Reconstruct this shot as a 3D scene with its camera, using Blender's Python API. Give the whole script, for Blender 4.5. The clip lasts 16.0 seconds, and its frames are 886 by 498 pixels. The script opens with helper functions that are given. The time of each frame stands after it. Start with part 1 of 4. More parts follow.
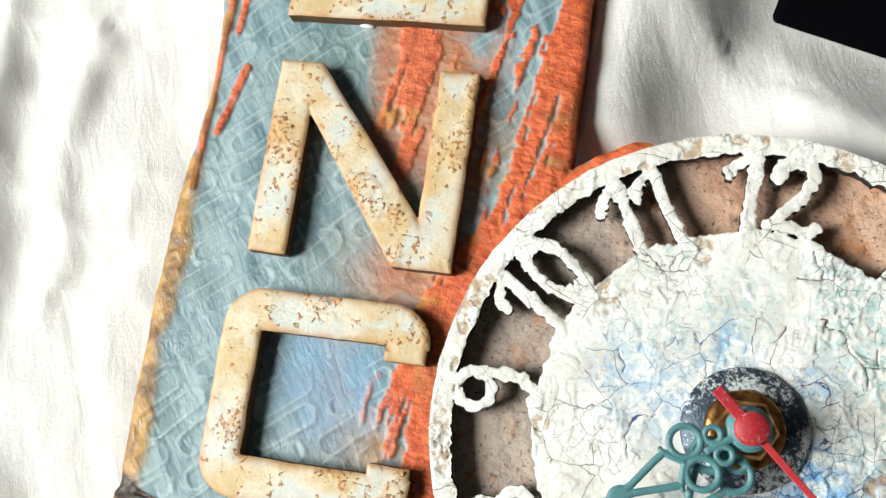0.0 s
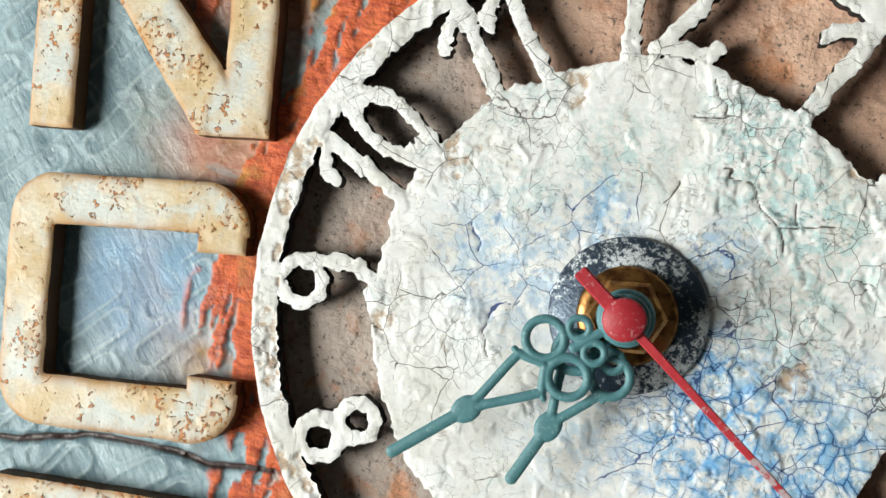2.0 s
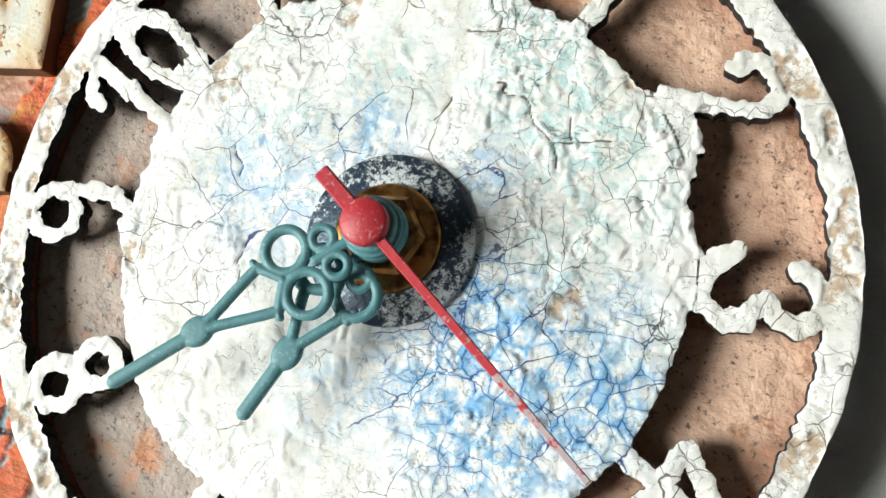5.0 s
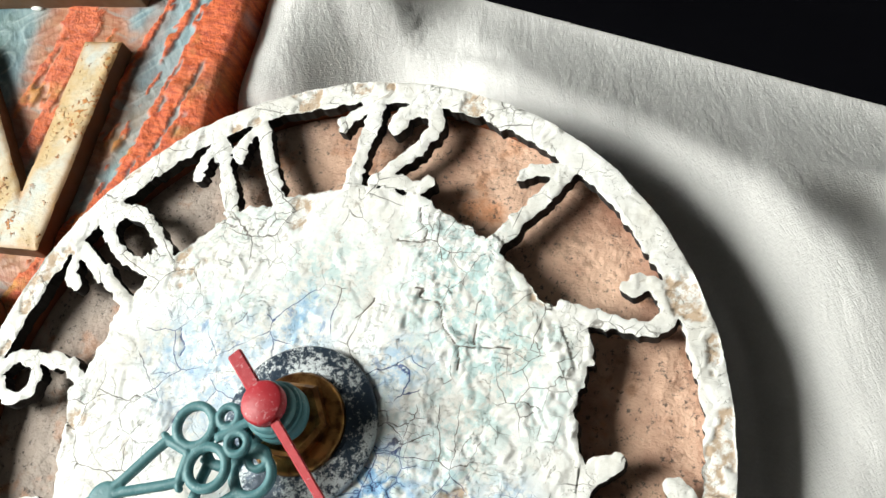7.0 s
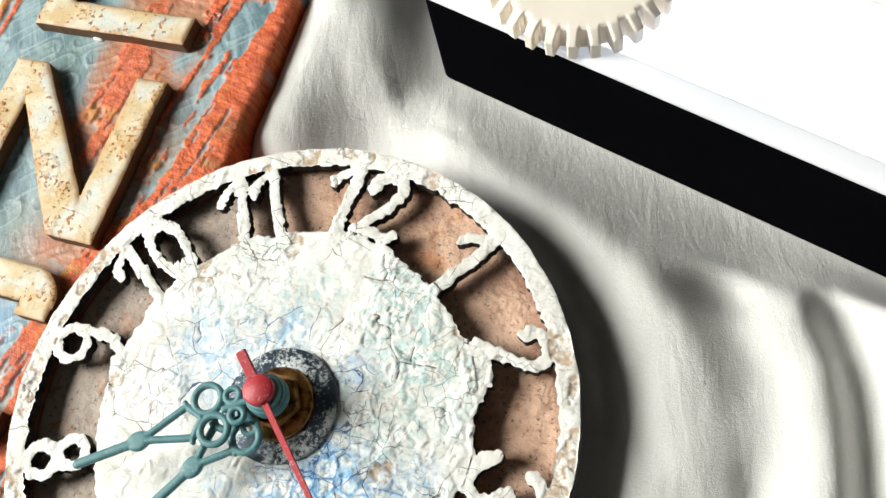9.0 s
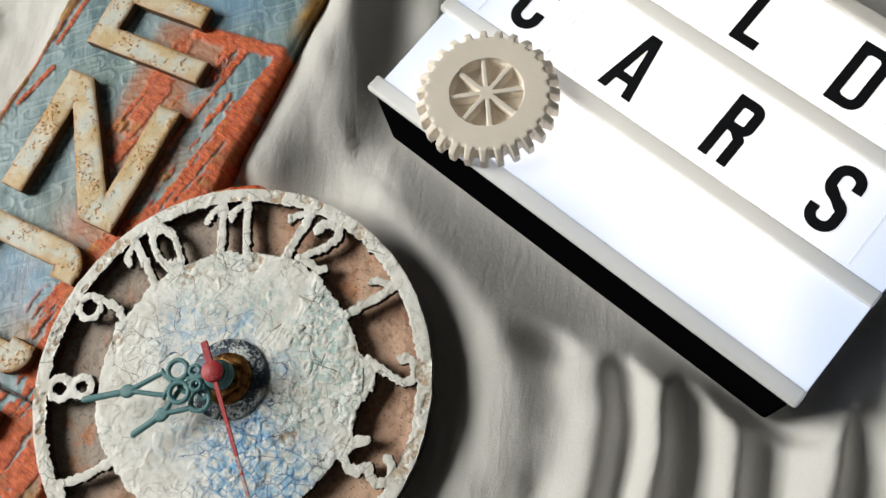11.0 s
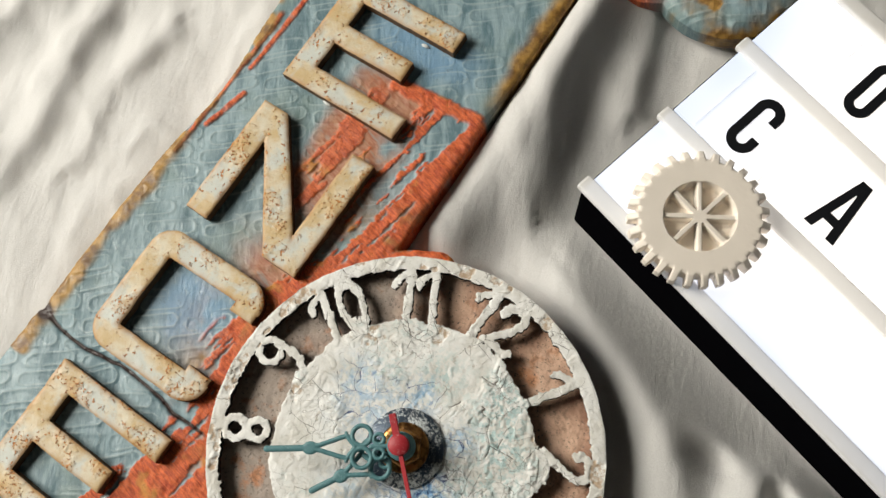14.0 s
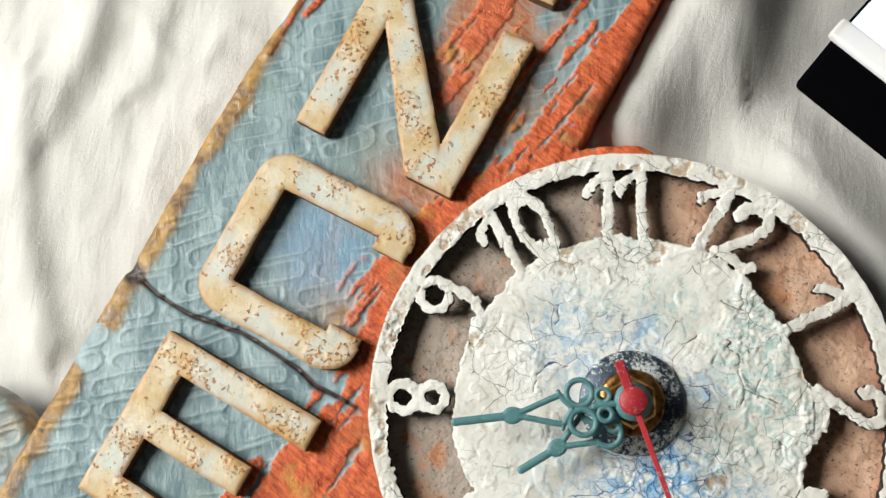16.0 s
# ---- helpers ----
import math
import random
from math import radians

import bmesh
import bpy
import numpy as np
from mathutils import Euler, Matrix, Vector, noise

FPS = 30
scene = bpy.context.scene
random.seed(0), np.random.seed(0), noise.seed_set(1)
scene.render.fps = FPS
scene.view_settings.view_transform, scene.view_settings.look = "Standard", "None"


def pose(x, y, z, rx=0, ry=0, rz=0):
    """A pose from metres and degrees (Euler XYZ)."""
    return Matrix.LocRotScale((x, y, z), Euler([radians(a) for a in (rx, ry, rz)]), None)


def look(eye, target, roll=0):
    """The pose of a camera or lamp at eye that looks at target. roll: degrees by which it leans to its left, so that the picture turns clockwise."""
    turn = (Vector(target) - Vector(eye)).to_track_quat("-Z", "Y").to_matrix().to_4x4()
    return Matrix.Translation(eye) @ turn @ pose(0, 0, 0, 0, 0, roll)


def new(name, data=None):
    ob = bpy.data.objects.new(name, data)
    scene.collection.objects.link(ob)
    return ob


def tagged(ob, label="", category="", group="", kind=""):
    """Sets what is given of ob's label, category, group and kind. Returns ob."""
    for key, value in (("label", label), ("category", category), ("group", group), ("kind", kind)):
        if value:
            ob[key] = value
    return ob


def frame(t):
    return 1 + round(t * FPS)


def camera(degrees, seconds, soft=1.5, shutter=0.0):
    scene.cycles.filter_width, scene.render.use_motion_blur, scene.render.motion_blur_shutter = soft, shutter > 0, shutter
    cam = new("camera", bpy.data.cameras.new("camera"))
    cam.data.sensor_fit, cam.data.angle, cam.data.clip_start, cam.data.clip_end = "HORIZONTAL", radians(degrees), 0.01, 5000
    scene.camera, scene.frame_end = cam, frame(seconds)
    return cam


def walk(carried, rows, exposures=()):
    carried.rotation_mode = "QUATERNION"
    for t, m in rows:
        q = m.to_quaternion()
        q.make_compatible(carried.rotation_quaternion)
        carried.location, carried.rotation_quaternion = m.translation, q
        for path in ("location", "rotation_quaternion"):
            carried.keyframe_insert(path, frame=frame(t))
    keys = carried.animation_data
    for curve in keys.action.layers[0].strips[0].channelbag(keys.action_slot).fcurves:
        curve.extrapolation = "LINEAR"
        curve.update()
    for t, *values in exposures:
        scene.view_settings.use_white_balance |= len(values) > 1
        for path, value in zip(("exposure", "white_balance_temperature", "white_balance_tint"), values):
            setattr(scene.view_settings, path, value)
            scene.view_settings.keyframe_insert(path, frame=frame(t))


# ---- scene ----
cam = camera(50.0, 16.0)
PATH = [
    (0, (-0.0374, -0.0387, 0.2756), (-0.0998, 0.0141, -0.0131), -42.29),
    (0.5, (-0.0262, -0.0289, 0.2592), (-0.0947, 0.0045, -0.0310), -58.20),
    (1, (-0.0209, -0.0242, 0.2413), (-0.0866, -0.0048, -0.0508), -68.48),
    (1.5, (-0.0189, -0.0200, 0.2265), (-0.0788, -0.0078, -0.0672), -73.51),
    (2, (-0.0033, -0.0196, 0.2161), (-0.0705, -0.0200, -0.0763), -85.74),
    (2.5, (0.0061, -0.0204, 0.2135), (-0.0632, -0.0229, -0.0783), -87.79),
    (3, (0.0133, -0.0263, 0.2097), (-0.0556, -0.0233, -0.0823), -83.15),
    (3.2, (0.0141, -0.0330, 0.2063), (-0.0516, -0.0227, -0.0862), -76.77),
    (5.3, (0.0447, -0.0597, 0.1805), (-0.0274, 0.0018, -0.1041), -44.09),
    (5.5, (0.0481, -0.0610, 0.1774), (-0.0270, 0.0113, -0.1039), -40.63),
    (6, (0.0600, -0.0612, 0.1736), (-0.0289, 0.0288, -0.0984), -38.15),
    (6.5, (0.0694, -0.0615, 0.1772), (-0.0325, 0.0399, -0.0861), -37.53),
    (7, (0.0744, -0.0597, 0.1860), (-0.0281, 0.0505, -0.0735), -33.97),
    (7.5, (0.0813, -0.0596, 0.2016), (-0.0205, 0.0626, -0.0528), -30.44),
    (8, (0.0895, -0.0643, 0.2166), (-0.0135, 0.0558, -0.0383), -29.86),
    (8.5, (0.0947, -0.0614, 0.2376), (-0.0023, 0.0485, -0.0241), -28.85),
    (8.7, (0.0957, -0.0627, 0.2442), (0.0025, 0.0426, -0.0208), -27.88),
    (10.8, (0.1468, -0.0310, 0.3500), (0.0544, 0.0324, 0.0717), -31.59),
    (11, (0.1488, -0.0276, 0.3596), (0.0608, 0.0359, 0.0799), -29.57),
    (11.5, (0.1521, -0.0185, 0.3790), (0.0687, 0.0413, 0.0971), -28.44),
    (12, (0.1536, -0.0102, 0.4013), (0.0750, 0.0484, 0.1178), -26.42),
    (12.5, (0.1378, -0.0047, 0.4187), (0.0608, 0.0507, 0.1341), -25.05),
    (13, (0.1159, -0.0074, 0.4237), (0.0412, 0.0457, 0.1380), -23.46),
    (13.5, (0.0848, -0.0127, 0.4165), (0.0112, 0.0405, 0.1306), -21.98),
    (14, (0.0548, -0.0206, 0.3990), (-0.0194, 0.0295, 0.1127), -22.47),
    (14.5, (0.0328, -0.0308, 0.3810), (-0.0369, 0.0146, 0.0928), -22.97),
    (15, (0.0144, -0.0307, 0.3636), (-0.0504, 0.0042, 0.0728), -27.94),
    (15.5, (-0.0039, -0.0358, 0.3378), (-0.0715, -0.0098, 0.0467), -36.29),
    (16, (-0.0149, -0.0436, 0.3182), (-0.0818, -0.0152, 0.0272), -38.95),
]
EXPOSURES = [(0.0, 0.06, 6600, 9), (1.5, -0.15, 6550, 9), (3.0, -0.20, 6450, 8), (5.5, 0.16, 6500, 8), (8.5, 0.18, 6700, 9), (11.0, -0.66, 6850, 10),
             (11.5, -0.88, 6900, 10), (12.0, -0.96, 6950, 10), (12.5, -0.94, 7000, 11), (13.5, -0.90, 7050, 12), (14.0, -0.54, 7100, 12), (14.5, -0.20, 7100, 12), (15.3, -0.20, 7050, 11), (16.0, -0.27, 6850, 10)]
PANEL_GLOW = 1.75
walk(cam, [(t, look(eye, target, roll)) for t, eye, target, roll in PATH], EXPOSURES)

# ---------------------------------------------------------------- light
world = bpy.data.worlds.new("world")
scene.world = world
world.use_nodes = True
wn = world.node_tree.nodes
sky = wn.new("ShaderNodeTexSky")
sky.sky_type, sky.sun_disc, sky.sun_elevation, sky.sun_rotation = "NISHITA", False, radians(40), radians(250)
world.node_tree.links.new(sky.outputs[0], wn["Background"].inputs[0])
wn["Background"].inputs[1].default_value = 0.1

WINDOW_POWER = 64.0
lamp_data = bpy.data.lights.new("window_light", "AREA")
lamp_data.shape, lamp_data.size, lamp_data.size_y = "RECTANGLE", 0.9, 0.9
lamp_data.energy, lamp_data.color = WINDOW_POWER, (0.962, 0.98, 0.938)
window_light = new("window_light", lamp_data)
window_light.matrix_world = look((-1.46, -0.35, 1.15), (0.0, -0.02, 0.0))

# ---------------------------------------------------------------- numbers of the plan
CX, CY = -0.0095, -0.0318          # the clock's centre
BOARD_TOP, FACE_TOP = 0.0165, 0.025
LETTER_TOP = 0.022
BOX_O, BOX_A, BOX_SLOPE = (-0.0066, 0.0935, 0.0436), radians(-14.5), -0.066
SX, SY = 0.0006, 0.0018             # the shaft, off the centre of the face


# ---------------------------------------------------------------- noise on arrays
def lattice(ix, iy, seed):
    n = (ix.astype(np.int64) * 374761393 + iy.astype(np.int64) * 668265263 + seed * 982451653) & 0x7FFFFFFF
    n = ((n ^ (n >> 13)) * 1274126177) & 0x7FFFFFFF
    n = ((n ^ (n >> 16)) * 1103515245 + 12345) & 0x7FFFFFFF
    return (n % 100003) / 100003.0


def vnoise(x, y, seed=0):
    ix, iy = np.floor(x), np.floor(y)
    fx, fy = x - ix, y - iy
    fx, fy = fx * fx * (3 - 2 * fx), fy * fy * (3 - 2 * fy)
    a, b = lattice(ix, iy, seed), lattice(ix + 1, iy, seed)
    c, d = lattice(ix, iy + 1, seed), lattice(ix + 1, iy + 1, seed)
    return (a * (1 - fx) + b * fx) * (1 - fy) + (c * (1 - fx) + d * fx) * fy


def fbm(x, y, seed=0, octaves=4):
    total, amp, norm = 0.0, 1.0, 0.0
    for k in range(octaves):
        total, norm = total + amp * vnoise(x * 2 ** k, y * 2 ** k, seed + k * 7), norm + amp
        amp *= 0.55
    return total / norm


def cells(x, y, seed=0):
    """Distance to the nearest seam between scattered cells, and a random value for each cell."""
    ix, iy = np.floor(x), np.floor(y)
    f1, f2, val = np.full(x.shape, 9.0), np.full(x.shape, 9.0), np.zeros(x.shape)
    for dx in (-1, 0, 1):
        for dy in (-1, 0, 1):
            jx, jy = ix + dx, iy + dy
            d = np.hypot(jx + lattice(jx, jy, seed) - x, jy + lattice(jx, jy, seed + 5) - y)
            near = d < f1
            f2 = np.where(near, f1, np.minimum(f2, d))
            val = np.where(near, lattice(jx, jy, seed + 9), val)
            f1 = np.where(near, d, f1)
    return f2 - f1, val


def step(a, b, x):
    t = np.clip((x - a) / (b - a), 0, 1)
    return t * t * (3 - 2 * t)


# ---------------------------------------------------------------- outlines as distances
def seg(x, y, a, b):
    ax, ay, bx, by = a[0], a[1], b[0] - a[0], b[1] - a[1]
    t = np.clip(((x - ax) * bx + (y - ay) * by) / (bx * bx + by * by + 1e-18), 0, 1)
    return np.hypot(x - ax - t * bx, y - ay - t * by)


def line(x, y, points, half):
    d = seg(x, y, points[0], points[1])
    for a, b in zip(points[1:], points[2:]):
        d = np.minimum(d, seg(x, y, a, b))
    return d - half


def ring(x, y, c, rx, ry, half):
    q = np.hypot((x - c[0]) / rx, (y - c[1]) / ry)
    return np.abs(q - 1) * min(rx, ry) - half


def box2(x, y, x0, x1, y0, y1, r=0.0):
    dx, dy = np.abs(x - (x0 + x1) / 2) - (x1 - x0) / 2 + r, np.abs(y - (y0 + y1) / 2) - (y1 - y0) / 2 + r
    return np.hypot(np.maximum(dx, 0), np.maximum(dy, 0)) + np.minimum(np.maximum(dx, dy), 0) - r


def poly(x, y, pts):
    d = np.full(x.shape, 9.0)
    inside = np.zeros(x.shape, bool)
    for a, b in zip(pts, pts[1:] + pts[:1]):
        d = np.minimum(d, seg(x, y, a, b))
        cross = ((a[1] > y) != (b[1] > y)) & (x < (b[0] - a[0]) * (y - a[1]) / (b[1] - a[1] + 1e-12) + a[0])
        inside ^= cross
    return np.where(inside, -d, d)


# ---------------------------------------------------------------- meshes
def thing(name, at, label, category, group="", kind="", turn=0.0):
    ob = new(name)
    ob.matrix_basis = pose(*at, 0, 0, turn)
    ob.empty_display_size = 0.01
    return tagged(ob, label, category, group, kind)


def link(name, me, material, parent=None, label="", smooth=True, side=None):
    me.materials.append(material)
    if side:
        me.materials.append(side)
    if smooth:
        me.polygons.foreach_set("use_smooth", [True] * len(me.polygons))
    ob = new(name, me)
    if parent:
        ob.parent = parent
    return tagged(ob, label)


def part(name, bm, material, parent=None, label="", smooth=False):
    me = bpy.data.meshes.new(name)
    bm.normal_update()
    bm.to_mesh(me)
    bm.free()
    return link(name, me, material, parent, label, smooth)


def plate(outline, top, bottom, bounds, cell, piece=None, marks=None, walled=False):
    """A plate cut along outline(x, y) < 0 with the surface top(x, y, d); returns a mesh for each label that piece(x, y) gives."""
    x0, x1, y0, y1 = bounds
    nx, ny = int((x1 - x0) / cell) + 1, int((y1 - y0) / cell) + 1
    X, Y = np.meshgrid(x0 + cell * np.arange(nx), y0 + cell * np.arange(ny))
    D = outline(X, Y)
    mid = (D[:-1, :-1] + D[1:, :-1] + D[:-1, 1:] + D[1:, 1:]) / 4
    keep = mid < 0
    count = np.zeros((ny, nx), int)
    for sy in (0, 1):
        for sx in (0, 1):
            count[sy:ny - 1 + sy, sx:nx - 1 + sx] += keep
    edge = (count > 0) & (count < 4)
    gy, gx = np.gradient(D, cell)
    g2 = np.maximum(gx * gx + gy * gy, 0.25)
    move = np.clip(D, -cell, cell) * edge
    PX, PY = X - move * gx / g2, Y - move * gy / g2
    PD = np.where(edge, 0.0, np.minimum(D, 0))
    Z = top(PX, PY, PD)
    lab = piece((X[:-1, :-1] + X[1:, 1:]) / 2, (Y[:-1, :-1] + Y[1:, 1:]) / 2) if piece else np.zeros(keep.shape, int)
    values = marks(PX, PY, PD) if marks else {}
    out = {}
    idx = np.arange(nx * ny).reshape(ny, nx)
    for label in np.unique(lab[keep]):
        m = keep & (lab == label)
        jy, jx = np.nonzero(m)
        quads = np.stack([idx[jy, jx], idx[jy, jx + 1], idx[jy + 1, jx + 1], idx[jy + 1, jx]], 1)
        pad = np.pad(m, 1)
        walls = []
        for (sy, sx), (p, q) in {(-1, 0): (0, 1), (0, 1): (1, 2), (1, 0): (2, 3), (0, -1): (3, 0)}.items():
            rim = ~pad[jy + 1 + sy, jx + 1 + sx]
            walls.append(quads[rim][:, [q, p]])
        walls = np.concatenate(walls)
        used, inv = np.unique(quads, return_inverse=True)
        quads = inv.reshape(quads.shape)
        lookup = {int(u): i for i, u in enumerate(used)}
        w = np.array([[lookup[int(a)], lookup[int(b)]] for a, b in walls])
        n = len(used)
        fx, fy, fz = PX.ravel()[used], PY.ravel()[used], Z.ravel()[used]
        under = np.stack([fx, fy, np.full(n, bottom)], 1)
        rim, wi = np.unique(w, return_inverse=True)
        wi, k = wi.reshape(w.shape), len(rim)
        over = np.stack([fx, fy, fz], 1)
        verts = np.concatenate([over, under, over[rim], under[rim]])
        faces = np.concatenate([quads, quads[:, ::-1] + n, 2 * n + np.stack([wi[:, 0], wi[:, 1], wi[:, 1] + k, wi[:, 0] + k], 1)])
        me = bpy.data.meshes.new("plate")
        me.from_pydata(verts.tolist(), [], faces.tolist())
        for name, v in values.items():
            v = v.ravel()[used]
            me.attributes.new(name, "FLOAT", "POINT").data.foreach_set("value", np.concatenate([v, v, v[rim], v[rim]]).astype(np.float32))
        if walled:
            kinds = np.zeros(len(faces), np.int32)
            kinds[len(quads):] = 1
            me.polygons.foreach_set("material_index", kinds)
        me.update()
        out[int(label)] = me
    return out


def lathe(profile, n=48, m=None):
    bm = bmesh.new()
    rows = [[bm.verts.new((r * math.cos(2 * math.pi * k / n), r * math.sin(2 * math.pi * k / n), z)) for k in range(n)] for r, z in profile]
    for a, b in zip(rows, rows[1:]):
        for k in range(n):
            bm.faces.new((a[k], a[(k + 1) % n], b[(k + 1) % n], b[k]))
    bm.faces.new(rows[0][::-1])
    bm.faces.new(rows[-1])
    if m:
        bm.transform(m)
    return bm


def block(x0, x1, y0, y1, z0, z1, bevel=0.0, segments=2):
    bm = bmesh.new()
    bmesh.ops.create_cube(bm, size=1, matrix=Matrix.Translation(((x0 + x1) / 2, (y0 + y1) / 2, (z0 + z1) / 2)) @ Matrix.Diagonal((x1 - x0, y1 - y0, z1 - z0, 1)))
    if bevel:
        bmesh.ops.bevel(bm, geom=bm.edges[:], offset=bevel, segments=segments, profile=0.5, affect="EDGES")
    return bm


# ---------------------------------------------------------------- materials
class Paint:
    """A node material with short calls for the usual nodes."""

    def __init__(self, name, roughness=0.6, metallic=0.0):
        self.m = bpy.data.materials.new(name)
        self.m.use_nodes = True
        self.n, self.l = self.m.node_tree.nodes, self.m.node_tree.links
        self.b = self.n["Principled BSDF"]
        self.set("Roughness", roughness)
        self.set("Metallic", metallic)
        self.co = self.n.new("ShaderNodeTexCoord").outputs["Object"]

    def put(self, socket, value):
        if hasattr(value, "is_linked"):
            self.l.new(value, socket)
        elif isinstance(value, tuple) and len(value) == 3 and socket.type == "RGBA":
            socket.default_value = (*value, 1)
        else:
            socket.default_value = value

    def set(self, name, value):
        self.put(self.b.inputs[name], value)

    def noise(self, scale, detail=4.0, rough=0.55, warp=0.0, co=None):
        n = self.n.new("ShaderNodeTexNoise")
        n.inputs["Scale"].default_value, n.inputs["Detail"].default_value = scale, detail
        n.inputs["Roughness"].default_value, n.inputs["Distortion"].default_value = rough, warp
        self.l.new(co or self.co, n.inputs["Vector"])
        return n.outputs["Fac"]

    def seams(self, scale, co=None):
        n = self.n.new("ShaderNodeTexVoronoi")
        n.feature = "DISTANCE_TO_EDGE"
        n.inputs["Scale"].default_value = scale
        self.l.new(co or self.co, n.inputs["Vector"])
        return n.outputs["Distance"]

    def warped(self, scale, amount):
        n = self.n.new("ShaderNodeTexNoise")
        n.inputs["Scale"].default_value, n.inputs["Detail"].default_value = scale, 3
        self.l.new(self.co, n.inputs["Vector"])
        s = self.n.new("ShaderNodeVectorMath")
        s.operation = "SCALE"
        s.inputs["Scale"].default_value = amount
        self.l.new(n.outputs["Color"], s.inputs[0])
        a = self.n.new("ShaderNodeVectorMath")
        self.l.new(self.co, a.inputs[0])
        self.l.new(s.outputs[0], a.inputs[1])
        return a.outputs[0]

    def stretched(self, sx, sy, sz, turn=0.0):
        n = self.n.new("ShaderNodeMapping")
        n.vector_type = "TEXTURE"
        n.inputs["Scale"].default_value, n.inputs["Rotation"].default_value = (1 / sx, 1 / sy, 1 / sz), (0, 0, turn)
        self.l.new(self.co, n.inputs["Vector"])
        return n.outputs[0]

    def attr(self, name):
        n = self.n.new("ShaderNodeAttribute")
        n.attribute_name = name
        return n.outputs["Fac"]

    def ramp(self, fac, lo, hi, a=0.0, b=1.0):
        n = self.n.new("ShaderNodeMapRange")
        n.interpolation_type = "SMOOTHSTEP"
        for k, v in ((0, fac), (1, lo), (2, hi), (3, a), (4, b)):
            self.put(n.inputs[k], v)
        return n.outputs[0]

    def math(self, op, a, b=0.0):
        n = self.n.new("ShaderNodeMath")
        n.operation = op
        self.put(n.inputs[0], a)
        self.put(n.inputs[1], b)
        return n.outputs[0]

    def mix(self, fac, a, b):
        n = self.n.new("ShaderNodeMix")
        n.data_type = "RGBA"
        self.put(n.inputs[0], fac)
        self.put(n.inputs[6], a)
        self.put(n.inputs[7], b)
        return n.outputs[2]

    def bump(self, height, distance, strength=1.0, before=None):
        n = self.n.new("ShaderNodeBump")
        n.inputs["Distance"].default_value, n.inputs["Strength"].default_value = distance, strength
        self.l.new(height, n.inputs["Height"])
        if before:
            self.l.new(before, n.inputs["Normal"])
        self.l.new(n.outputs[0], self.b.inputs["Normal"])
        return n.outputs[0]


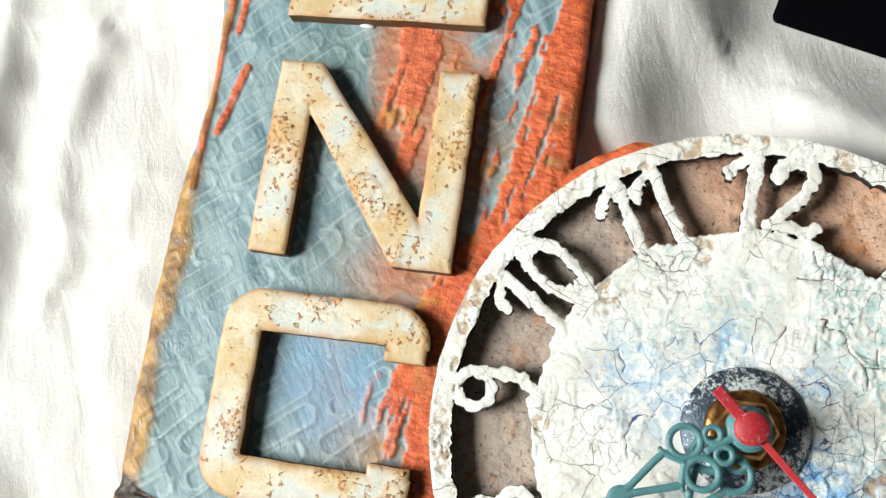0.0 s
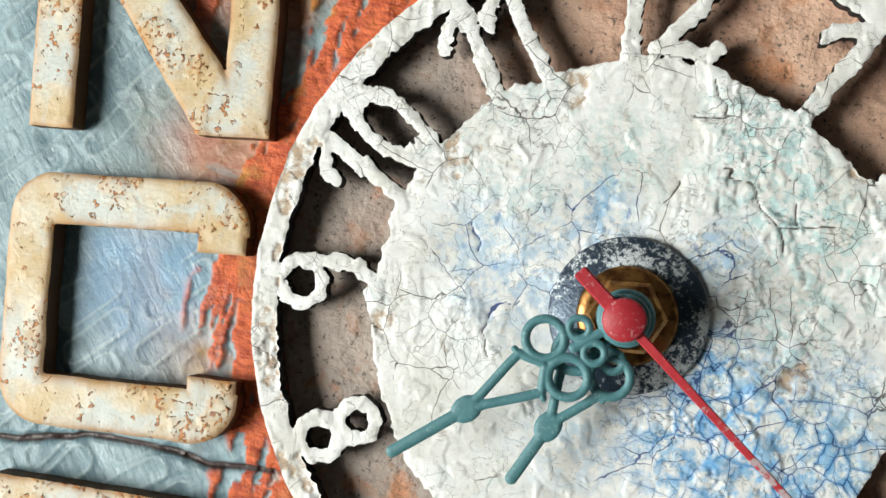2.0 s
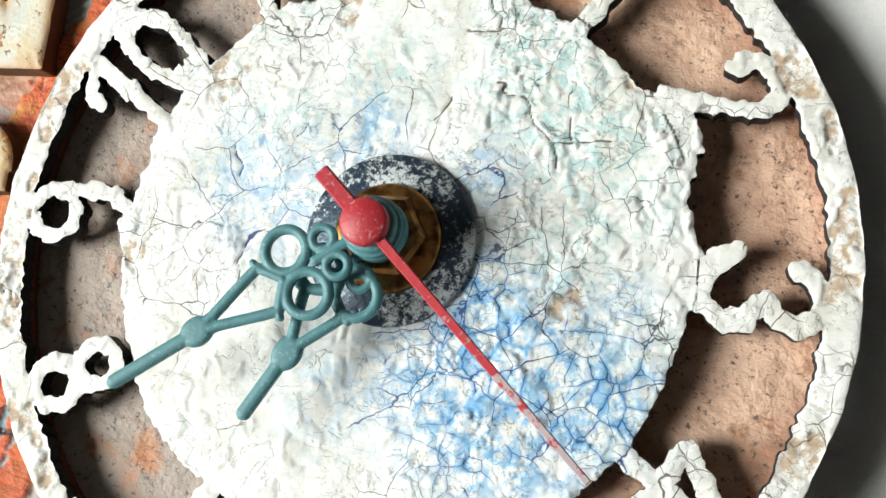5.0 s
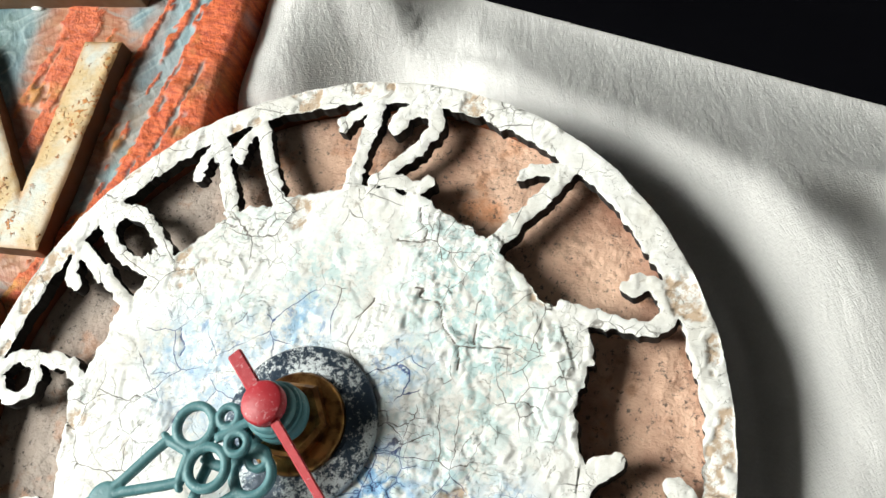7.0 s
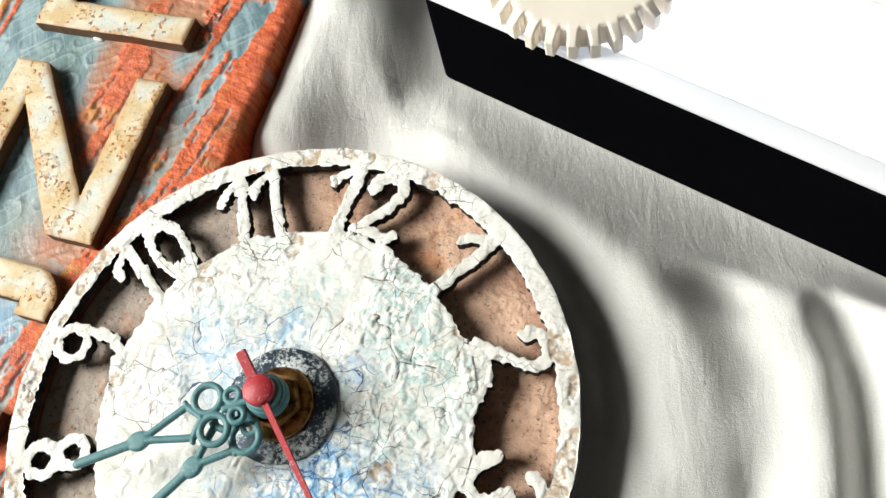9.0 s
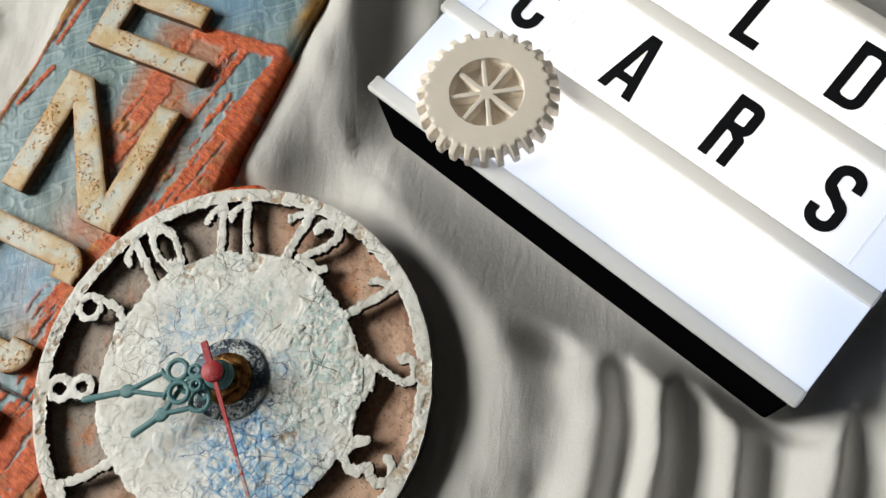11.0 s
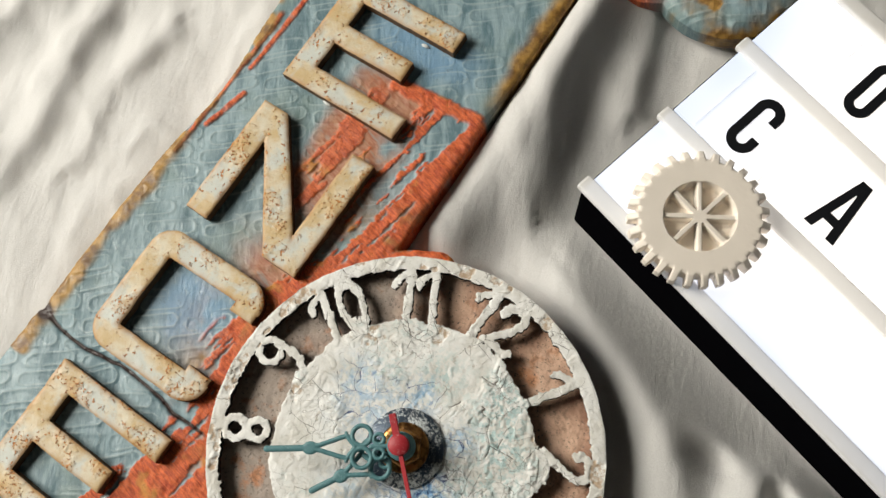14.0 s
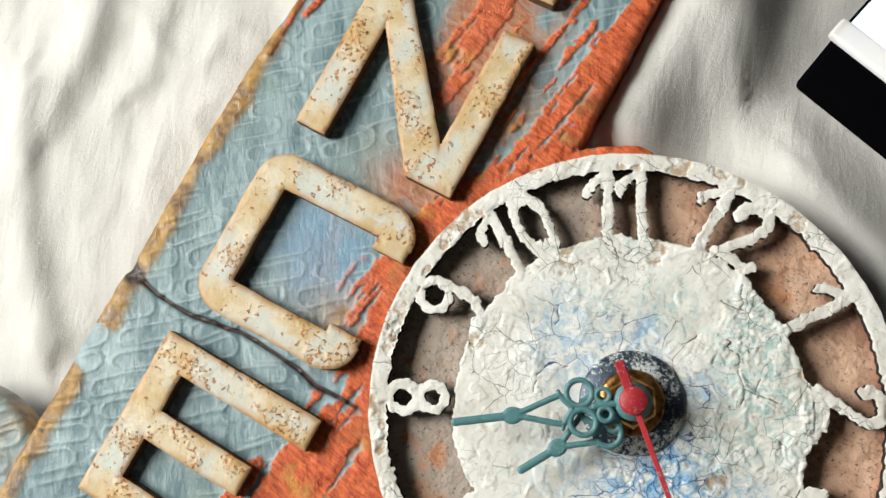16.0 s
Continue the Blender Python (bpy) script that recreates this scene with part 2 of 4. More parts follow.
def plaster_paint():
    p = Paint("cracked white paint", 0.62)
    co = p.warped(200, 0.0026)
    cream = p.mix(p.ramp(p.noise(70, 6, 0.65), 0.30, 0.62), (0.70, 0.68, 0.62), (0.90, 0.90, 0.87))
    c = p.mix(p.math("MULTIPLY", p.attr("teal"), p.ramp(p.noise(300, 5, 0.7), 0.45, 0.58, 0.05, 0.85)), cream, (0.42, 0.62, 0.62))
    c = p.mix(p.math("MULTIPLY", p.attr("blue"), p.ramp(p.noise(260, 6, 0.7), 0.43, 0.58, 0.05, 0.85)), c, (0.21, 0.46, 0.70))
    c = p.mix(p.math("MULTIPLY", p.attr("chip"), p.ramp(p.noise(300, 6, 0.75), 0.42, 0.56, 0.0, 0.95)), c, (0.50, 0.36, 0.24))
    c = p.mix(p.ramp(p.noise(1300, 3, 0.7), 0.64, 0.73, 0, 0.5), c, (0.33, 0.28, 0.22))
    fine, wide = p.seams(210, co), p.seams(95, co)
    crack = p.math("MULTIPLY", p.math("MULTIPLY", p.attr("crack"), p.ramp(p.noise(150, 3), 0.42, 0.54)), p.ramp(fine, 0.006, 0.026, 1, 0))
    big = p.math("MULTIPLY", p.ramp(wide, 0.003, 0.012, 1, 0), p.ramp(p.noise(55, 2), 0.49, 0.56))
    hair = p.math("MULTIPLY", p.ramp(p.seams(330, co), 0.008, 0.028, 0.6, 0), p.ramp(p.noise(75, 3), 0.57, 0.66))
    both = p.math("MAXIMUM", p.math("MAXIMUM", crack, big), p.math("MAXIMUM", hair, p.ramp(p.attr("split"), 0.35, 0.75)))
    halo = p.math("MULTIPLY", p.math("MULTIPLY", p.attr("crack"), p.ramp(fine, 0.02, 0.14, 1, 0)), p.attr("blue"))
    c = p.mix(p.math("MULTIPLY", halo, p.ramp(p.noise(130, 3), 0.35, 0.6, 0.1, 0.85)), c, (0.11, 0.35, 0.64))
    lift = p.ramp(p.noise(105, 6, 0.6, 0.5), 0.500, 0.507)
    flake = p.math("MULTIPLY", p.ramp(p.noise(240, 5, 0.6, 0.4), 0.550, 0.559), p.ramp(p.noise(50, 2), 0.42, 0.58))
    pit = p.math("MULTIPLY", p.ramp(p.noise(240, 5, 0.7, 0.8), 0.618, 0.650), p.ramp(p.noise(60, 2), 0.40, 0.52))
    ink = p.mix(p.ramp(p.attr("blue"), 0.10, 0.4), (0.10, 0.082, 0.065), (0.014, 0.05, 0.19))
    c = p.mix(p.math("MULTIPLY", pit, 0.55), c, p.mix(p.ramp(p.attr("blue"), 0.05, 0.3), (0.42, 0.36, 0.29), (0.10, 0.24, 0.50)))
    c = p.mix(p.math("MULTIPLY", both, 0.95), c, ink)
    p.set("Base Color", c)
    n = p.bump(p.noise(900, 5, 0.7), 0.0004, 0.35)
    n = p.bump(p.math("MULTIPLY", lift, p.attr("rough")), 0.00046, 1.0, n)
    n = p.bump(p.math("MULTIPLY", flake, p.attr("rough")), 0.00036, 1.0, n)
    n = p.bump(pit, 0.0004, -0.8, n)
    p.bump(both, 0.0007, -1.0, n)
    p.set("Roughness", p.ramp(p.noise(300, 3), 0.3, 0.7, 0.42, 0.7))
    return p.m


def letter_paint():
    p = Paint("rusted cream metal", 0.55)
    base = p.mix(p.ramp(p.noise(55, 5, 0.6), 0.38, 0.60), (0.65, 0.48, 0.25), (0.75, 0.68, 0.53))
    base = p.mix(p.ramp(p.noise(62, 4, 0.6, 0.4), 0.48, 0.62, 0, 0.9), base, (0.63, 0.665, 0.62))
    base = p.mix(p.ramp(p.noise(330, 5, 0.7), 0.50, 0.70, 0, 0.45), base, (0.58, 0.36, 0.14))
    base = p.mix(p.ramp(p.noise(800, 4, 0.7), 0.60, 0.70, 0, 0.35), base, (0.34, 0.26, 0.17))
    base = p.mix(p.ramp(p.attr("edge"), 0.05, 0.9, 0, 0.8), base, (0.46, 0.23, 0.08))
    grain = p.math("MULTIPLY", p.ramp(p.attr("rust"), 0.1, 0.7), p.ramp(p.noise(760, 3, 0.55), 0.565, 0.60))
    dots = p.math("MULTIPLY", p.ramp(p.noise(480, 3, 0.55), 0.622, 0.655), p.ramp(p.noise(70, 2), 0.42, 0.54))
    speck = p.math("MAXIMUM", grain, dots)
    rust = p.mix(p.ramp(p.noise(700, 3), 0.40, 0.58), (0.34, 0.11, 0.022), (0.66, 0.245, 0.045))
    stain = p.math("MULTIPLY", p.attr("rust"), p.ramp(p.noise(140, 4), 0.38, 0.62, 0.0, 0.5))
    base = p.mix(stain, base, (0.62, 0.33, 0.10))
    base = p.mix(p.math("MULTIPLY", speck, 0.92), base, rust)
    p.set("Base Color", base)
    p.set("Roughness", p.ramp(p.noise(200, 4), 0.3, 0.7, 0.38, 0.7))
    n = p.bump(p.noise(1100, 5, 0.65), 0.0003, 0.6)
    n = p.bump(speck, 0.0006, 1.0, n)
    p.bump(p.noise(160, 4), 0.0006, 0.4, n)
    return p.m


def board_paint():
    p = Paint("teal and red brushed paint", 0.45)
    streak = p.stretched(4.0, 1.0, 1.0, radians(34))
    teal = p.mix(p.ramp(p.noise(40, 5, 0.6, 0.6, streak), 0.36, 0.64), (0.105, 0.195, 0.23), (0.295, 0.415, 0.455))
    teal = p.mix(p.ramp(p.noise(22, 4, 0.6), 0.52, 0.68, 0, 0.6), teal, (0.19, 0.27, 0.24))
    teal = p.mix(p.ramp(p.attr("blue"), 0.1, 0.8, 0, 0.85), teal, (0.165, 0.325, 0.49))
    teal = p.mix(p.ramp(p.noise(210, 6, 0.75, 0.3, streak), 0.52, 0.72, 0, 0.55), teal, (0.38, 0.49, 0.50))
    # Lighter on the raised loops: their sheen is put into the colour.
    teal = p.mix(p.ramp(p.attr("ridge"), 0.3, 1.0, 0, 0.42), teal, (0.44, 0.54, 0.55))
    teal = p.mix(p.ramp(p.noise(330, 5, 0.7), 0.60, 0.70, 0, 0.5), teal, (0.09, 0.15, 0.16))
    long = p.stretched(5.0, 1.0, 1.0, radians(78))
    brown = p.mix(p.ramp(p.noise(90, 5, 0.6, 0.3, long), 0.35, 0.65), (0.40, 0.115, 0.042), (0.55, 0.27, 0.15))
    brown = p.mix(p.ramp(p.noise(48, 4, 0.6, 0.3, long), 0.56, 0.64, 0, 0.6), brown, (0.34, 0.33, 0.29))
    c = p.mix(p.attr("brown"), teal, brown)
    red = p.mix(p.ramp(p.noise(170, 6, 0.75, 0.3, long), 0.34, 0.62), (0.48, 0.055, 0.018), (0.86, 0.19, 0.055))
    red = p.mix(p.ramp(p.noise(55, 4), 0.58, 0.68, 0, 0.8), red, (0.66, 0.33, 0.07))
    red = p.mix(p.ramp(p.noise(600, 4, 0.7), 0.60, 0.70, 0, 0.6), red, (0.20, 0.04, 0.02))
    c = p.mix(p.attr("red"), c, red)
    ochre = p.mix(p.ramp(p.noise(130, 5, 0.65), 0.35, 0.65), (0.17, 0.08, 0.022), (0.46, 0.26, 0.065))
    c = p.mix(p.attr("ochre"), c, ochre)
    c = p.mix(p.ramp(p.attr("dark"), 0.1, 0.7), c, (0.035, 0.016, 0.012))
    p.set("Base Color", c)
    p.set("Roughness", p.ramp(p.noise(150, 4), 0.3, 0.7, 0.28, 0.6))
    n = p.bump(p.math("MULTIPLY", p.noise(1300, 4, 0.7), p.ramp(p.attr("red"), 0.0, 1.0, 0.4, 1.4)), 0.0006, 0.7)
    p.bump(p.noise(120, 5, 0.6, 0.5, streak), 0.0008, 0.5, n)
    return p.m


def clay():
    p = Paint("terracotta paint", 0.7)
    c = p.mix(p.ramp(p.noise(45, 5, 0.6), 0.35, 0.62), (0.42, 0.23, 0.155), (0.76, 0.50, 0.36))
    c = p.mix(p.ramp(p.attr("grey"), 0.1, 0.9, 0, 0.8), c, (0.40, 0.36, 0.32))
    c = p.mix(p.ramp(p.noise(60, 5, 0.6), 0.54, 0.68, 0, 0.75), c, (0.66, 0.24, 0.08))
    c = p.mix(p.ramp(p.noise(120, 6, 0.75), 0.54, 0.68, 0, 0.7), c, (0.24, 0.15, 0.10))
    c = p.mix(p.ramp(p.noise(750, 4, 0.75), 0.56, 0.66, 0, 0.85), c, (0.08, 0.065, 0.055))
    p.set("Base Color", c)
    n = p.bump(p.noise(500, 5, 0.65), 0.0005, 0.8)
    p.bump(p.noise(110, 5, 0.6), 0.0020, 0.9, n)
    return p.m


def linen():
    p = Paint("white linen", 0.85)
    c = p.mix(p.noise(14, 4), (0.69, 0.68, 0.66), (0.80, 0.795, 0.78))
    a = p.noise(1.0, 2, 0.5, 0.0, p.stretched(4200, 900, 1, radians(35)))
    b = p.noise(1.0, 2, 0.5, 0.0, p.stretched(900, 4200, 1, radians(35)))
    weave = p.math("ADD", a, b)
    c = p.mix(p.ramp(weave, 0.75, 1.25, 0, 0.25), c, (0.56, 0.55, 0.53))
    p.set("Base Color", c)
    p.set("Sheen Weight", 0.15)
    n = p.bump(weave, 0.0003, 0.6)
    n = p.bump(p.noise(30, 3, 0.5), 0.003, 0.22, n)
    p.bump(p.noise(1.0, 4, 0.6, 0.4, p.stretched(150, 45, 1, radians(20))), 0.0016, 0.4, n)
    return p.m


def plain(name, colour, roughness=0.5, metallic=0.0, grain=500, depth=0.0001, spread=0.12):
    p = Paint(name, roughness, metallic)
    lo, hi = tuple(v * (1 - spread) for v in colour), tuple(min(1.0, v * (1 + spread)) for v in colour)
    p.set("Base Color", p.mix(p.noise(grain / 6, 4), lo, hi))
    p.set("Roughness", p.ramp(p.noise(grain / 3, 3), 0.3, 0.7, roughness * 0.8, min(1, roughness * 1.2)))
    p.bump(p.noise(grain, 4), depth, 0.4)
    return p.m


def washer_paint():
    p = Paint("frosted dark blue steel", 0.4, 0.35)
    c = p.mix(p.noise(220, 4), (0.012, 0.020, 0.034), (0.06, 0.095, 0.14))
    frost = p.ramp(p.math("ADD", p.noise(1100, 5, 0.75), p.math("MULTIPLY", p.noise(110, 3), 0.9)), 0.97, 1.12)
    c = p.mix(frost, c, (0.74, 0.79, 0.80))
    p.set("Base Color", c)
    p.set("Roughness", p.ramp(frost, 0.0, 1.0, 0.33, 0.65))
    p.bump(p.noise(1300, 4), 0.0003, 0.7)
    return p.m


def worn_needle():
    """Red paint rubbed off towards the tip."""
    p = Paint("worn red needle paint", 0.45)
    s = p.n.new("ShaderNodeSeparateXYZ")
    p.l.new(p.co, s.inputs[0])
    c = p.mix(p.noise(500, 4), (0.40, 0.02, 0.03), (0.58, 0.05, 0.06))
    bare = p.math("ADD", p.noise(650, 4, 0.7), p.ramp(s.outputs[1], 0.004, 0.058, -0.10, 0.22))
    p.set("Base Color", p.mix(p.ramp(bare, 0.54, 0.66, 0, 0.9), c, (0.50, 0.44, 0.45)))
    p.bump(p.noise(1200, 3), 0.00015, 0.6)
    return p.m


def hand_paint(name, lo, hi, wear):
    p = Paint(name, 0.5)
    c = p.mix(p.noise(500, 4), lo, hi)
    c = p.mix(p.ramp(p.noise(1100, 4, 0.7), 0.55, 0.68, 0, 0.8), c, wear)
    p.set("Base Color", c)
    p.bump(p.noise(1200, 3), 0.00015, 0.6)
    return p.m


def brass():
    p = Paint("aged brass", 0.32, 0.9)
    p.set("Base Color", p.mix(p.ramp(p.noise(350, 4), 0.4, 0.65), (0.46, 0.23, 0.075), (0.15, 0.06, 0.02)))
    p.bump(p.noise(700, 3), 0.0001, 0.4)
    return p.m


def lit_panel():
    p = Paint("lit acrylic panel", 0.35)
    p.set("Base Color", (0.34, 0.35, 0.37))
    s = p.n.new("ShaderNodeSeparateXYZ")
    p.l.new(p.co, s.inputs[0])
    ends = p.ramp(p.math("ABSOLUTE", p.math("SUBTRACT", s.outputs[0], 0.0957)), 0.040, 0.097)
    feet = p.ramp(s.outputs[1], 0.0, 0.034, 0.9, 0.0)
    dim = p.math("MULTIPLY", p.math("MAXIMUM", ends, feet), p.ramp(p.noise(18, 1), 0.3, 0.7, 0.7, 1.0))
    p.set("Emission Color", p.mix(dim, (1.0, 1.0, 1.0), (0.46, 0.57, 0.78)))
    p.set("Emission Strength", PANEL_GLOW)
    return p.m


DIAL, LETTER, BOARD, CLAY, LINEN = plaster_paint(), letter_paint(), board_paint(), clay(), linen()
WASHER, BRASS, PANEL, NEEDLE = washer_paint(), brass(), lit_panel(), worn_needle()
RECESS = plain("rusty orange recess paint", (0.26, 0.065, 0.018), 0.7, grain=700, depth=0.0004, spread=0.6)
TEAL = hand_paint("teal hand paint", (0.05, 0.165, 0.185), (0.105, 0.265, 0.285), (0.20, 0.36, 0.37))
RED = hand_paint("worn red paint", (0.34, 0.012, 0.022), (0.50, 0.03, 0.042), (0.56, 0.28, 0.29))
RAIL = plain("white plastic", (0.89, 0.875, 0.845), 0.4, spread=0.03)
BLACK = plain("black plastic", (0.003, 0.003, 0.004), 0.85)
# Deep shade of the dial's cut sides is put into this near-black colour.
DARK_EDGE = plain("charred dark edge", (0.014, 0.012, 0.011), 0.8, grain=900, spread=0.4)
RUST = plain("dark rusty edge", (0.13, 0.065, 0.028), 0.75, grain=900, spread=0.4)
BLACK.node_tree.nodes["Principled BSDF"].inputs["Specular IOR Level"].default_value = 0.0
RAIL.node_tree.nodes["Principled BSDF"].inputs["Transmission Weight"].default_value = 0.25
INK = plain("black print", (0.008, 0.009, 0.012), 0.4)
RESIN = plain("cream cast resin", (0.92, 0.84, 0.745), 0.5, grain=350, depth=0.0002, spread=0.06)
WALL = plain("plain wall paint", (0.18, 0.177, 0.17), 0.8, grain=60, depth=0.0005, spread=0.04)
WOOD = plain("dark table wood", (0.16, 0.10, 0.06), 0.5, grain=80)

# ---------------------------------------------------------------- the room around
def room():
    for name, x0, x1, y0, y1, z0, z1, m in (
            ("floor", -1.6, 2.6, -2.2, 2.2, -0.09, -0.04, WOOD), ("ceiling", -1.6, 2.6, -2.2, 2.2, 2.3, 2.4, WALL),
            ("wall_east", 2.5, 2.6, -2.2, 2.2, -0.04, 2.3, WALL), ("wall_north", -1.6, 2.5, 2.1, 2.2, -0.04, 2.3, WALL),
            ("wall_south", -1.6, 2.5, -2.2, -2.1, -0.04, 2.3, WALL)):
        tagged(part(name, block(x0, x1, y0, y1, z0, z1), m), "plain room surface away from the still life", "room", kind="structure")
    bm = bmesh.new()
    for y0, y1, z0, z1 in ((-2.1, -1.1, -0.04, 2.3), (0.4, 2.1, -0.04, 2.3), (-1.1, 0.4, -0.04, 0.45), (-1.1, 0.4, 1.95, 2.3)):
        other = block(-1.6, -1.5, y0, y1, z0, z1)
        me = bpy.data.meshes.new("tmp")
        other.to_mesh(me)
        other.free()
        bm.from_mesh(me)
        bpy.data.meshes.remove(me)
    tagged(part("wall_west", bm, WALL), "plain painted wall with a window opening", "wall", kind="structure")


room()

# ---------------------------------------------------------------- the cloth
BOX_DEEP = 0.047
FOLDS = (  # way of the ridge, its height and its half width; the side to the right of the way falls steeper
    (((-0.070, 0.34), (-0.056, 0.20), (-0.049, 0.155), (-0.042, 0.133), (-0.033, 0.105), (-0.027, 0.092)), 0.0080, 0.0095),
    (((0.014, 0.060), (0.055, 0.040), (0.080, 0.022), (0.098, -0.005)), 0.0042, 0.0125),
    (((-0.045, 0.24), (-0.029, 0.190), (-0.021, 0.165), (-0.014, 0.150)), 0.0060, 0.0070),
    (((0.094, 0.056), (0.109, 0.044), (0.120, 0.020), (0.127, -0.010), (0.135, -0.12)), 0.0130, 0.0095),
    (((0.120, 0.066), (0.136, 0.042), (0.145, 0.017), (0.151, -0.020), (0.160, -0.12)), 0.0170, 0.0062),
    (((0.160, 0.048), (0.168, 0.028), (0.175, -0.010), (0.185, -0.14)), 0.0155, 0.0062),
    (((0.182, 0.084), (0.189, 0.062), (0.197, 0.035), (0.208, -0.030), (0.218, -0.12)), 0.0190, 0.0075),
    (((0.212, 0.130), (0.224, 0.080), (0.240, 0.020), (0.252, -0.06)), 0.0200, 0.0150),
    (((-0.275, 0.11), (-0.264, 0.050), (-0.258, 0.010), (-0.246, -0.040)), 0.0040, 0.0085),
    (((-0.228, 0.070), (-0.234, 0.030), (-0.226, -0.010)), 0.0030, 0.0075),
    (((-0.262, -0.030), (-0.246, -0.060), (-0.222, -0.088), (-0.200, -0.112)), 0.0045, 0.0085),
    (((-0.215, 0.160), (-0.240, 0.125), (-0.265, 0.100), (-0.30, 0.09)), 0.0050, 0.0080),
    (((-0.30, 0.20), (-0.29, 0.12), (-0.31, 0.02)), 0.0070, 0.0140),
    (((-0.26, -0.08), (-0.25, -0.14), (-0.24, -0.22)), 0.0060, 0.0140))


def cloth_height(x, y):
    wx = x + 0.006 * (vnoise(x * 28, y * 28, 3) - 0.5)
    wy = y + 0.006 * (vnoise(x * 28, y * 28, 4) - 0.5)
    h = -0.006 + 0.014 * (fbm(x * 9, y * 9, 11, 3) - 0.5) + 0.007 * (fbm(x * 26 + y * 9, y * 18, 21, 4) - 0.5)
    crease = 1 - np.abs(2 * fbm(wx * 17 + wy * 9, wy * 11 - wx * 6, 27, 3) - 1)
    h = h + 0.0022 * crease ** 6 * step(-0.02, -0.10, x)
    for way, high, wide in FOLDS:
        d, lee = np.full(x.shape, 9.0), np.zeros(x.shape, bool)
        for a, b in zip(way, way[1:]):
            e = seg(wx, wy, a, b)
            lee = np.where(e < d, (b[0] - a[0]) * (wy - a[1]) - (b[1] - a[1]) * (wx - a[0]) > 0, lee)
            d = np.minimum(d, e)
        h = h + high * np.exp(-(d / np.where(lee, wide * 0.8, wide * 1.5)) ** 2) * (0.75 + 0.5 * vnoise(x * 22, y * 22, 8))
    h = h + 0.014 * np.exp(-((x + 0.052) / 0.017) ** 2) * step(0.03, 0.055, y) * step(0.36, 0.26, y) + 0.0065 * np.exp(-(((x + 0.040) / 0.026) ** 2 + ((y - 0.12) / 0.075) ** 2)) + 0.005 * np.exp(-(((x - 0.080) / 0.024) ** 2 + ((y + 0.01) / 0.07) ** 2))
    r = np.hypot(x - CX, y - CY)
    h = h + 0.013 * step(0.076, 0.090, r) * step(0.150, 0.098, r) * step(-0.055, 0.025, x) * step(-0.12, -0.06, y)
    h = h + 0.008 * np.exp(-(((x - 0.222) / 0.030) ** 2 + ((y - 0.09) / 0.05) ** 2))
    h = h - 0.009 * np.exp(-(((x - 0.094) / 0.011) ** 2 + ((y - 0.036) / 0.008) ** 2))
    # the things press it flat
    under = np.minimum(box2(x, y, -0.178, -0.0605, -0.3, 0.3), np.hypot(x - CX, y - CY) - 0.080)
    away = np.maximum(under, 0)
    h = soft_low(h, 0.0025 + np.minimum(away * 8.0, 0.010) + away * 1.8)
    u, v = x - BOX_O[0], y - BOX_O[1]
    ca, sa = math.cos(BOX_A), math.sin(BOX_A)
    along = u * ca + v * sa
    inside = box2(along, -u * sa + v * ca, 0, 0.192, 0, 0.136)
    return soft_low(h, BOX_O[2] - BOX_DEEP + BOX_SLOPE * u - 0.002 + np.maximum(inside, 0) ** 1.5 * (3.6 + 11.0 * step(0.11, 0.19, along)))


def soft_low(a, b, k=0.004):
    """The lower of two heights, with a rounded passage between them."""
    t = np.clip(0.5 + 0.5 * (a - b) / k, 0, 1)
    return a * (1 - t) + b * t - k * t * (1 - t)


def tablecloth():
    xs = np.concatenate([np.linspace(-1.1, -0.42, 24)[:-1], np.linspace(-0.42, 0.48, 400), np.linspace(0.48, 1.2, 24)[1:]])
    ys = np.concatenate([np.linspace(-1.0, -0.32, 24)[:-1], np.linspace(-0.32, 0.46, 350), np.linspace(0.46, 1.2, 24)[1:]])
    X, Y = np.meshgrid(xs, ys)
    Z = cloth_height(X, Y)
    ny, nx = X.shape
    idx = np.arange(nx * ny).reshape(ny, nx)
    q = np.stack([idx[:-1, :-1], idx[:-1, 1:], idx[1:, 1:], idx[1:, :-1]], -1).reshape(-1, 4)
    me = bpy.data.meshes.new("tablecloth")
    me.from_pydata(np.stack([X.ravel(), Y.ravel(), Z.ravel()], 1).tolist(), [], q.tolist())
    ob = link("tablecloth", me, LINEN)
    solid = ob.modifiers.new("thickness", "SOLIDIFY")
    solid.thickness, solid.offset = 0.0008, -1
    tagged(ob, "crumpled off-white linen cloth lying in soft folds", "cloth")


tablecloth()


# ---------------------------------------------------------------- the painted sign board
def lump(x, y, seed):
    return fbm(x * 380, y * 380, seed, 3) * 0.7 + 0.3 * fbm(x * 110, y * 110, seed + 1, 2)


